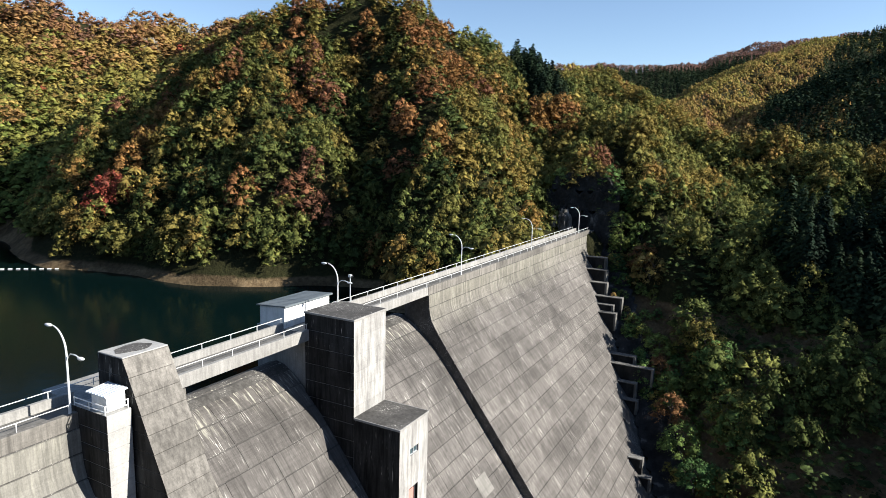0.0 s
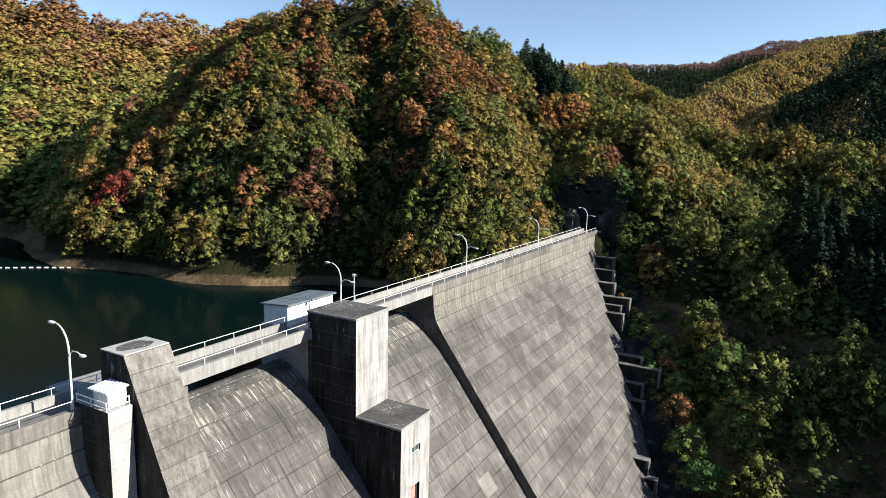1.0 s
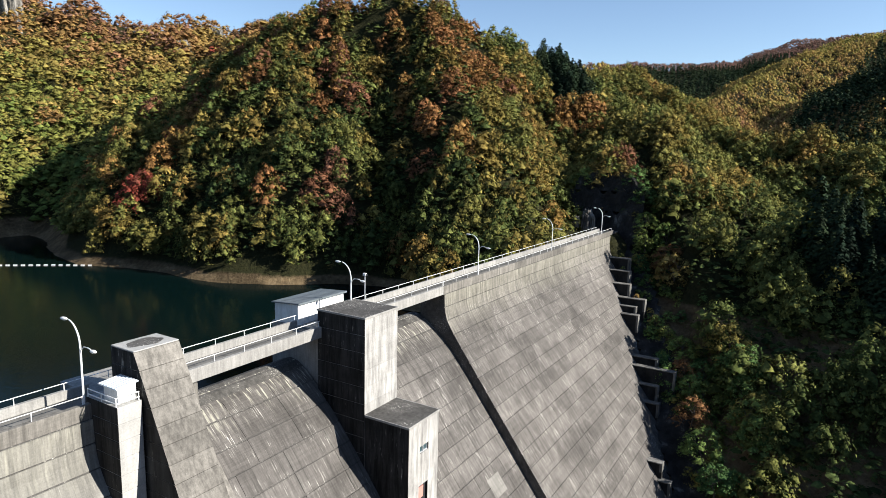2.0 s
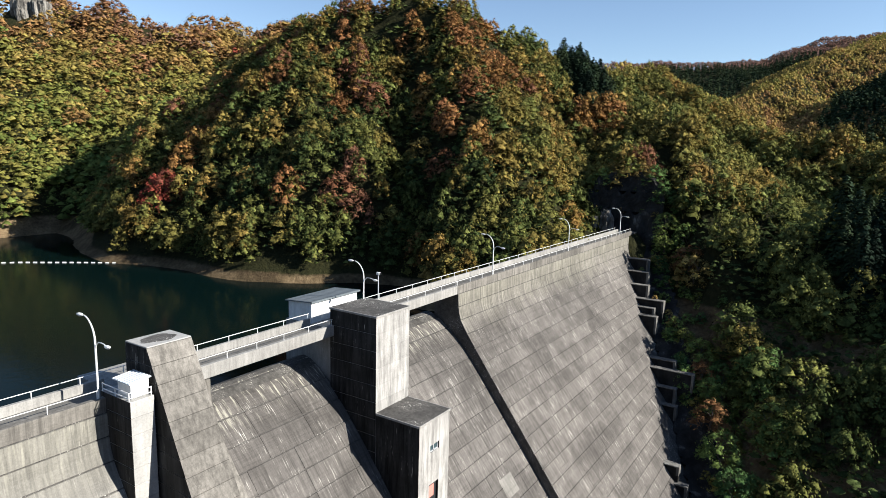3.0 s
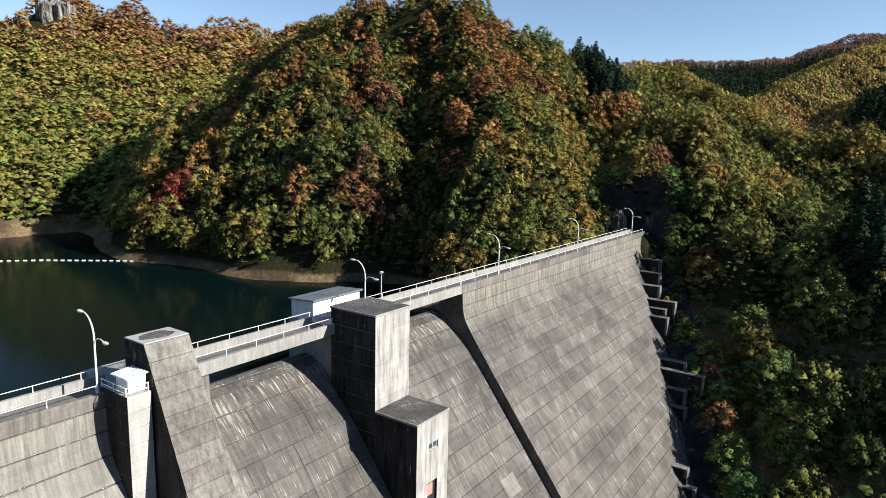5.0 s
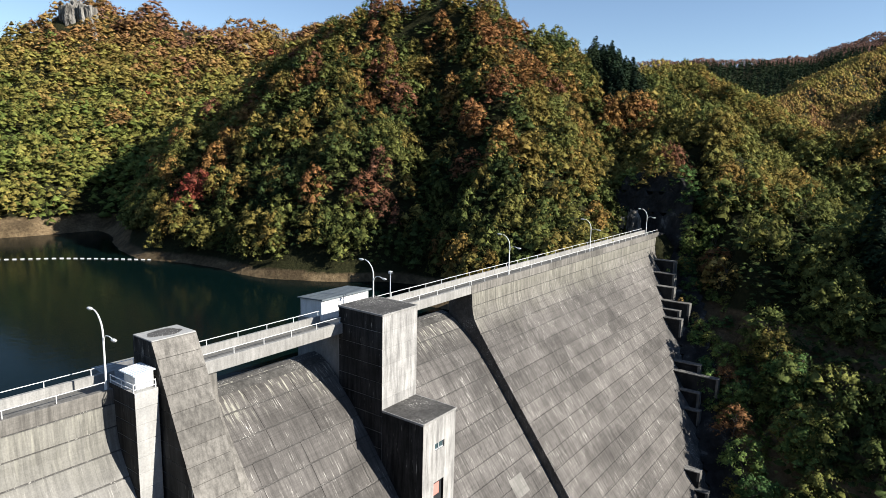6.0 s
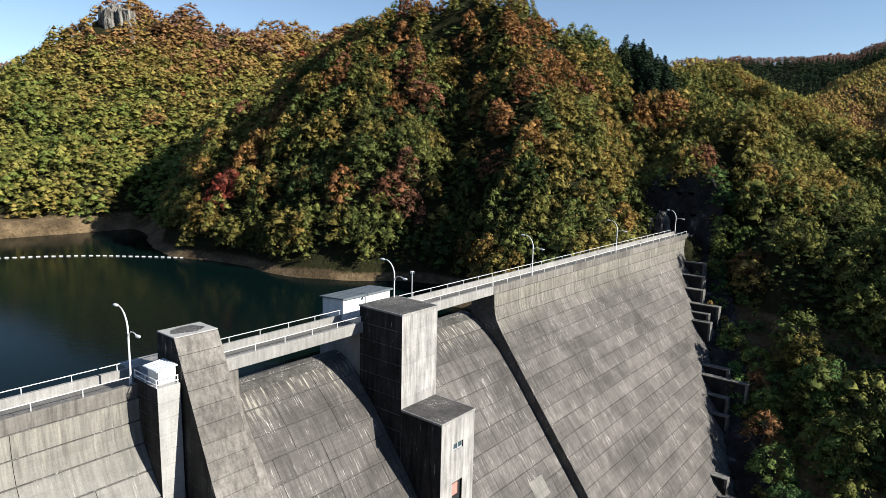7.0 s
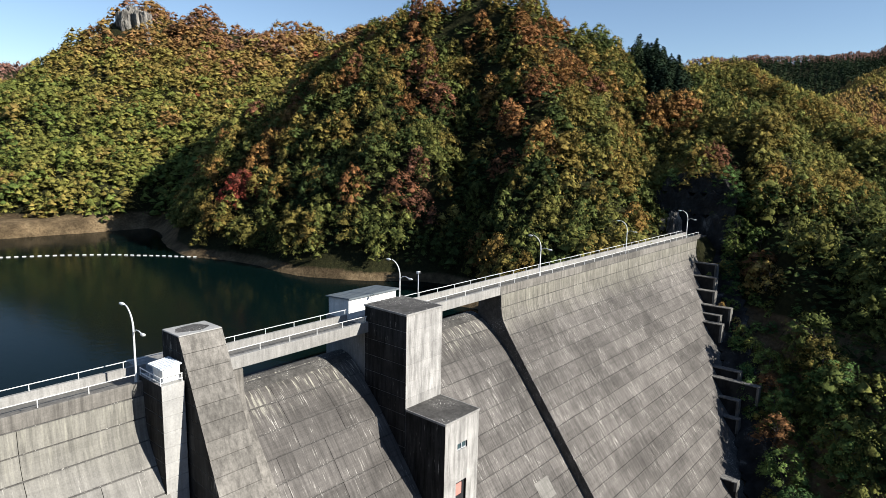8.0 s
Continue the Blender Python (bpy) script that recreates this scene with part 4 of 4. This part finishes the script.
def shed():
    t = thing("equipment_box", "small white equipment box with pale ribbed roof", "box")
    body = part("body", boxed((0.95, -19.85, 0.45), (2.35, -18.70, 1.50), 0.02), M_WHITE, t)
    for y0, y1 in ((-19.78, -19.30), (-19.26, -18.78)):
        door = part("door", boxed((2.34, y0, 0.55), (2.37, y1, 1.40), 0.005), M_WHITE, body)
        part("brace", tube(bmesh.new(), [(2.375, y0 + 0.03, 1.36), (2.375, (y0 + y1) / 2, 0.80), (2.375, y1 - 0.03, 1.36)], 0.012, 5), M_GALV, door)
    bm = bmesh.new()
    prism(bm, [(0.70, 1.50), (2.55, 1.50), (2.55, 1.56), (0.70, 1.56)], -20.05, -18.64)
    for v in bm.verts:
        v.co.z += 0.10 * (v.co.y + 19.3)
    roof = part("roof", bm, M_PALEROOF, t)
    for k in range(7):
        x = 0.80 + 0.27 * k
        part("rib", tube(bmesh.new(), [(x, -20.03, 1.50), (x, -18.66, 1.64)], 0.03, 5), M_GALV, roof)
    return t


shed()


def platform_rail():
    t = thing("platform_railing", "white pipe railing round the column top", "railing")
    pts = [(-0.3, -20.1), (2.55, -20.1), (2.55, -18.66)]
    for z in (0.62, 0.95):
        for a, b in zip(pts, pts[1:]):
            part("rail", tube(bmesh.new(), [(*a, z), (*b, z)], 0.035, 6), M_WHITE, t)
    for x, y in ((-0.3, -20.1), (1.1, -20.1), (2.55, -20.1), (2.55, -18.7)):
        part("post", tube(bmesh.new(), [(x, y, 0.44), (x, y, 0.97)], 0.035, 6), M_WHITE, t)


platform_rail()


def mast():
    t = thing("camera_mast", "slim grey mast with a small camera head", "mast")
    x, y = -2.95, 9.75
    part("pole", tube(bmesh.new(), [(x, y, 0.2), (x, y, 2.75)], 0.055, 8), M_GALV, t)
    part("head", boxed((x - 0.18, y - 0.14, 2.72), (x + 0.18, y + 0.14, 2.98), 0.03), M_WHITE, t)
    part("lens", tube(bmesh.new(), [(x + 0.17, y, 2.85), (x + 0.34, y, 2.80)], 0.08, 8), M_DARK, t)


mast()


# ---------------------------------------------------------------- the stepped abutment
def terrace(x0, x1, y, z, h, deep):
    """A concrete step of the abutment: wall shaded by colour, coping and upright end."""
    t = thing("abutment_step", "stained concrete retaining step with shaded wall and pale coping", "retaining wall", "abutment steps")
    part("wall", boxed((x0 - 1.5, y + 0.12, z - h), (x1 - 0.1, y + 0.9 + 0.1 * deep, z - 0.14)), M_CUT_SHADE, t)
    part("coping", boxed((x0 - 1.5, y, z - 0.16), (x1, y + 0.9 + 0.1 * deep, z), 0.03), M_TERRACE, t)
    part("end_wall", boxed((x1 - 0.40, y + 0.03, z - h * 0.45), (x1 - 0.02, y + 1.0 + 0.1 * deep, z - 0.14), 0.02), M_TERRACE, t)


for args in ((0.9, 5.2, 82.4, -4.6, 6.0, 4.0), (2.2, 6.3, 78.7, -6.4, 6.0, 4.5), (3.7, 7.1, 76.2, -8.4, 6.0, 4.0),
             (5.3, 10.5, 74.3, -10.5, 5.0, 4.0), (6.2, 9.3, 72.9, -11.7, 5.0, 3.0), (7.0, 10.3, 70.9, -12.7, 7.0, 4.0),
             (11.1, 15.4, 64.7, -18.1, 5.0, 4.0), (12.0, 18.8, 62.5, -19.0, 7.0, 3.0),(13.5, 16.6, 60.7, -21.3, 6.0, 3.0),
             (15.1, 17.4, 58.4, -23.3, 5.0, 3.0), (18.4, 20.6, 47.6, -27.6, 3.0, 4.0), (20.1, 22.0, 47.0, -29.9, 5.0, 3.0)):
    terrace(*args)


def rock_wall():
    """Three dark sprayed-rock benches beyond the end of the crest, their faces rough."""
    t = thing("rock_wall", "dark sprayed rock face with ledges above the crest end", "rock face", kind="structure")
    r = np.random.default_rng(31)
    for k, (z0, z1, y) in enumerate(((-3.0, 3.6, 91.2), (3.6, 7.8, 92.3), (7.8, 11.5, 93.3))):
        nx, nz = 60, 14
        U, V = np.meshgrid(np.linspace(-12.5 + k, 5.5 - 0.8 * k, nx), np.linspace(0, 1, nz), indexing="ij")
        top = z1 + 0.35 * np.sin(U * 0.8 + k) + 0.5 * np.sin(U * 2.3 + 2 * k) - (0.0 if k < 2 else 0.035 * (U + 4) ** 2)
        Z = z0 + (top - z0) * V
        Y = y + 0.10 * (Z - z0) + 0.28 * np.sin(U * 0.9 + 2 * k) * np.sin(Z * 0.7) + r.uniform(-0.10, 0.10, U.shape)
        bm = bmesh.new()
        vs = [[bm.verts.new((U[i, j], Y[i, j], Z[i, j])) for j in range(nz)] for i in range(nx)]
        back = [bm.verts.new((U[i, -1], y + 3.5, top[i, -1] - 0.1)) for i in range(nx)]
        for i in range(nx - 1):
            for j in range(nz - 1):
                bm.faces.new((vs[i][j], vs[i + 1][j], vs[i + 1][j + 1], vs[i][j + 1]))
            bm.faces.new((vs[i][-1], vs[i + 1][-1], back[i + 1], back[i]))
        part("bench", bm, M_CUT_SHADE, t)


rock_wall()


def crag(name, label, centre, size, seed, peaks, stretch=(1, 1, 1)):
    """Jagged outcrop: upright angular blocks with cracked faces, grown together."""
    t = thing(name, label, "rock")
    r = np.random.default_rng(seed)
    for i in range(peaks):
        bm = bmesh.new()
        bmesh.ops.create_icosphere(bm, subdivisions=4, radius=1)
        a = r.uniform(0, 6.28)
        far = r.uniform(0, 1.0)
        off = np.array([math.cos(a), math.sin(a), 0]) * far * size * np.array(stretch)
        s = size * r.uniform(0.34, 0.60)
        up = r.uniform(1.7, 2.5) * (1.15 - 0.4 * far)
        for vv in bm.verts:
            c = vv.co.copy()
            m = max(abs(c.x), abs(c.y), abs(c.z))
            c = c * (0.45 + 0.55 / m * 0.8)
            n = noise.noise(Vector((c.x * 2.2, c.y * 2.2, c.z * 0.8)) + Vector((i * 7.0, seed, 0))) * 0.35
            n += abs(noise.noise(Vector((c.x * 5.5, c.y * 5.5, c.z * 1.6)) + Vector((seed, i * 3.0, 1)))) * 0.30
            k = 0.85 + n
            vv.co = Vector((c.x * s * k * 0.75, c.y * s * k * 0.75, c.z * s * k * up)) + Vector(off) + Vector(centre)
        part("block", bm, M_ROCK, t)


crag("crag", "weathered grey rock cliff on the hilltop", (-287.5, 108.0, 73.0), 8.0, 5, 20, (1.0, 0.9, 1))
crag("outcrop", "pale broken rock beside the end of the crest", (-6.6, 90.2, 1.2), 2.3, 21, 7)
crag("outcrop", "small pale rock outcrop among the trees", (-220.0, 152.5, 58.0), 4.2, 9, 3)
crag("outcrop", "small pale rock outcrop among the trees", (-231.0, 177.0, 70.0), 3.4, 17, 4)
crag("outcrop", "small pale rock outcrop among the trees", (-271.0, 107.5, 64.0), 3.0, 14, 3)


def buoy_line():
    t = thing("float_line", "line of white floats across the lake", "buoy line")
    pts = [Vector(p) for p in ((-107.7, 40.1, WATER), (-114.2, 35.3, WATER), (-124.0, 27.0, WATER), (-131.3, 17.8, WATER), (-137.4, 6.3, WATER), (-141.5, -6.0, WATER), (-143.0, -22.0, WATER))]
    run = []
    for a, b in zip(pts, pts[1:]):
        n = max(1, round((b - a).length / 1.6))
        run += [a + (b - a) * i / n for i in range(n)]
    part("rope", tube(bmesh.new(), [p + Vector((0, 0, 0.02)) for p in pts], 0.04, 5), M_DARK, t)
    me = None
    for p, q in zip(run, run[1:]):
        if me is None:
            bm = tube(bmesh.new(), [(-0.40, 0, 0.07), (-0.32, 0, 0.07), (0.32, 0, 0.07), (0.40, 0, 0.07)], 0.17, 8)
            ob = part("float", bm, M_BUOY, t)
            me = ob.data
        else:
            ob = new("float", me)
            ob.parent = t
        ob.location = p
        ob.rotation_euler.z = math.atan2(q.y - p.y, q.x - p.x)


buoy_line()


# ---------------------------------------------------------------- single trees near the dam
def limb_mesh(r):
    """Tapered leaning trunk with forking limbs, 1 high."""
    bm = bmesh.new()
    bend = [Vector((r.uniform(-0.03, 0.03) * i, r.uniform(-0.03, 0.03) * i, 0.17 * i - 0.08)) for i in range(5)]
    tube(bm, bend, 0.026, 7, 0.013)
    for i in range(6):
        a = 2.4 * i + r.uniform(-0.4, 0.4)
        s = bend[2] + (bend[4] - bend[2]) * (i / 6)
        e = s + Vector((math.cos(a) * 0.24, math.sin(a) * 0.24, r.uniform(0.14, 0.26)))
        tube(bm, [s, s * 0.5 + e * 0.5 + Vector((0, 0, 0.03)), e], 0.012, 5, 0.004)
    return bm


def tree(i):
    r = np.random.default_rng(600 + i)
    t = thing("tree", "leafy green broadleaf tree turning yellow on the slope", "tree", "trees below the dam")
    part("trunk", limb_mesh(r), M_BARK, t)
    v, q = broadleaf(r, 1700, 0.0165, 30, 0.15)
    crown = new("crown", raw_mesh("crown", v, q, M_GREENER))
    crown.parent = t
    return t


def sprayed_slope():
    """Rough, dark sprayed-concrete apron on the hillside beside the steps: shade in its colour."""
    xs, ys = np.arange(2.0, 30.0, 0.8), np.arange(46.0, 92.0, 0.8)
    r = np.random.default_rng(41)
    X, Y = np.meshgrid(xs, ys, indexing="ij")
    off = Y - edge_line(X)
    Z = ground(X, np.maximum(Y, edge_line(X) + 2.6)) + 0.15 + r.uniform(-0.10, 0.10, X.shape) + 0.25 * np.sin(X * 0.9) * np.sin(Y * 0.7)
    keep = (off > 2.2) & (off < 15.5)
    bm = bmesh.new()
    vs = {}
    for i in range(len(xs) - 1):
        for j in range(len(ys) - 1):
            if keep[i, j] and keep[i + 1, j] and keep[i, j + 1] and keep[i + 1, j + 1]:
                q = []
                for a, b in ((i, j), (i + 1, j), (i + 1, j + 1), (i, j + 1)):
                    if (a, b) not in vs:
                        vs[a, b] = bm.verts.new((X[a, b], Y[a, b], Z[a, b]))
                    q.append(vs[a, b])
                bm.faces.new(q)
    ob = mesh_object("sprayed_slope", bm, M_CUT_SHADE)
    m = ob.modifiers.new("thick", "SOLIDIFY")
    m.thickness, m.offset = 0.4, -1.0
    tagged(ob, "sprayed concrete slope beside the abutment steps, shade in its dark colour", "slope", kind="structure")


sprayed_slope()


def shrub(i):
    r = np.random.default_rng(700 + i)
    t = thing("shrub", "low leafy shrub growing on the abutment", "shrub", "shrubs on the abutment")
    for k in range(5):
        a = 1.26 * k
        bm = bmesh.new()
        tube(bm, [(0, 0, -0.1), (0.1 * math.cos(a), 0.1 * math.sin(a), 0.3), (0.28 * math.cos(a), 0.28 * math.sin(a), 0.6)], 0.02, 5, 0.006)
        part("stem", bm, M_BARK, t)
    v, q = broadleaf(r, 600, 0.025, 15, 0.21)
    v[:, 2] = (v[:, 2] - 0.2) * 0.9
    leaves = new("foliage", raw_mesh("foliage", v, q, M_GREENER))
    leaves.parent = t
    return t


def plant_near():
    kinds = [tree(i) for i in range(6)]
    x, y, z = scatter(2, 62, 38, 97, 3.7)
    off = y - edge_line(x)
    out = (off > np.where(x > 12, 7.5, 9.5)) & (off < 32.0) & (x > 5) & (x < 50)
    out &= patch(x, y, 4.6) + rng.normal(0, 0.08, len(x)) > 0.38
    for n, (px, py, pz, d) in enumerate(zip(x[out], y[out], z[out], off[out])):
        h = rng.uniform(3.2, 5.0) if d < 16.0 else rng.uniform(4.0, 6.0) if d < 22.0 else rng.uniform(5.0, 8.0)
        m = pose(px, py, pz - 0.3, 0, 0, rng.uniform(0, 360)) @ Matrix.Diagonal((h * rng.uniform(0.85, 1.2), h, h, 1))
        ob = kinds[n] if n < len(kinds) else copy_thing(kinds[n % len(kinds)], pose(0, 0, 0))
        ob.matrix_basis = m
    # young trees and bushes on the ledges of the cut rock
    for n, (px, py, pz, h) in enumerate(((-9.0, 94.6, 8.6, 5.0), (-6.2, 95.2, 10.4, 4.2), (-3.4, 95.4, 10.9, 5.2), (-0.6, 95.2, 10.4, 4.4), (2.0, 94.8, 9.0, 5.4),
                                         (4.4, 93.6, 5.2, 5.0), (5.6, 91.6, 0.5, 4.6), (22.5, 57.0, -24.5, 5.2), (25.0, 52.5, -27.5, 5.4), (27.5, 48.5, -30.0, 5.2), (21.0, 62.5, -21.5, 3.6), (19.4, 80.6, -11.5, 3.6), (6.4, 88.8, -3.0, 3.6), (5.2, 90.2, -2.0, 3.4), (-10.6, 92.0, 1.0, 4.0))):
        ob = copy_thing(kinds[n % len(kinds)], pose(0, 0, 0))
        ob.matrix_basis = pose(px, py, pz - 0.5, 0, 0, 47 * n) @ Matrix.Diagonal((h * 1.1, h * 1.1, h, 1))
    bushes = [shrub(i) for i in range(4)]
    for n, (px, py, pz, h) in enumerate(((-8.5, 92.4, 3.7, 1.1), (-4.0, 92.6, 3.9, 0.9), (0.6, 92.5, 3.5, 1.4), (3.4, 92.2, 3.0, 1.8), (-6.4, 93.6, 7.9, 1.0),
                                         (-1.5, 93.7, 8.0, 1.3), (2.6, 93.3, 7.4, 1.6), (4.2, 90.6, -0.4, 1.5), (3.0, 84.4, -4.5, 0.9), (4.4, 80.8, -6.3, 0.8), (8.6, 75.6, -10.4, 1.0))):
        ob = copy_thing(bushes[n % len(bushes)], pose(0, 0, 0))
        ob.matrix_basis = pose(px, py, pz, 0, 0, 61 * n) @ Matrix.Diagonal((h * 1.2, h * 1.2, h, 1))
    x, y, z = scatter(3, 60, 36, 96, 2.7)
    off = y - edge_line(x)
    out = (off > 6.5) & (off < 26.0) & (x > 3) & (x < 48) & (rng.random(len(x)) < 0.92)
    for n, (px, py, pz) in enumerate(zip(x[out], y[out], z[out])):
        h = rng.uniform(1.4, 3.0)
        m = pose(px, py, pz + 0.2, 0, 0, rng.uniform(0, 360)) @ Matrix.Diagonal((h * rng.uniform(0.9, 1.4), h, h, 1))
        ob = bushes[n] if n < len(bushes) else copy_thing(bushes[n % len(bushes)], pose(0, 0, 0))
        ob.matrix_basis = m


plant_near()
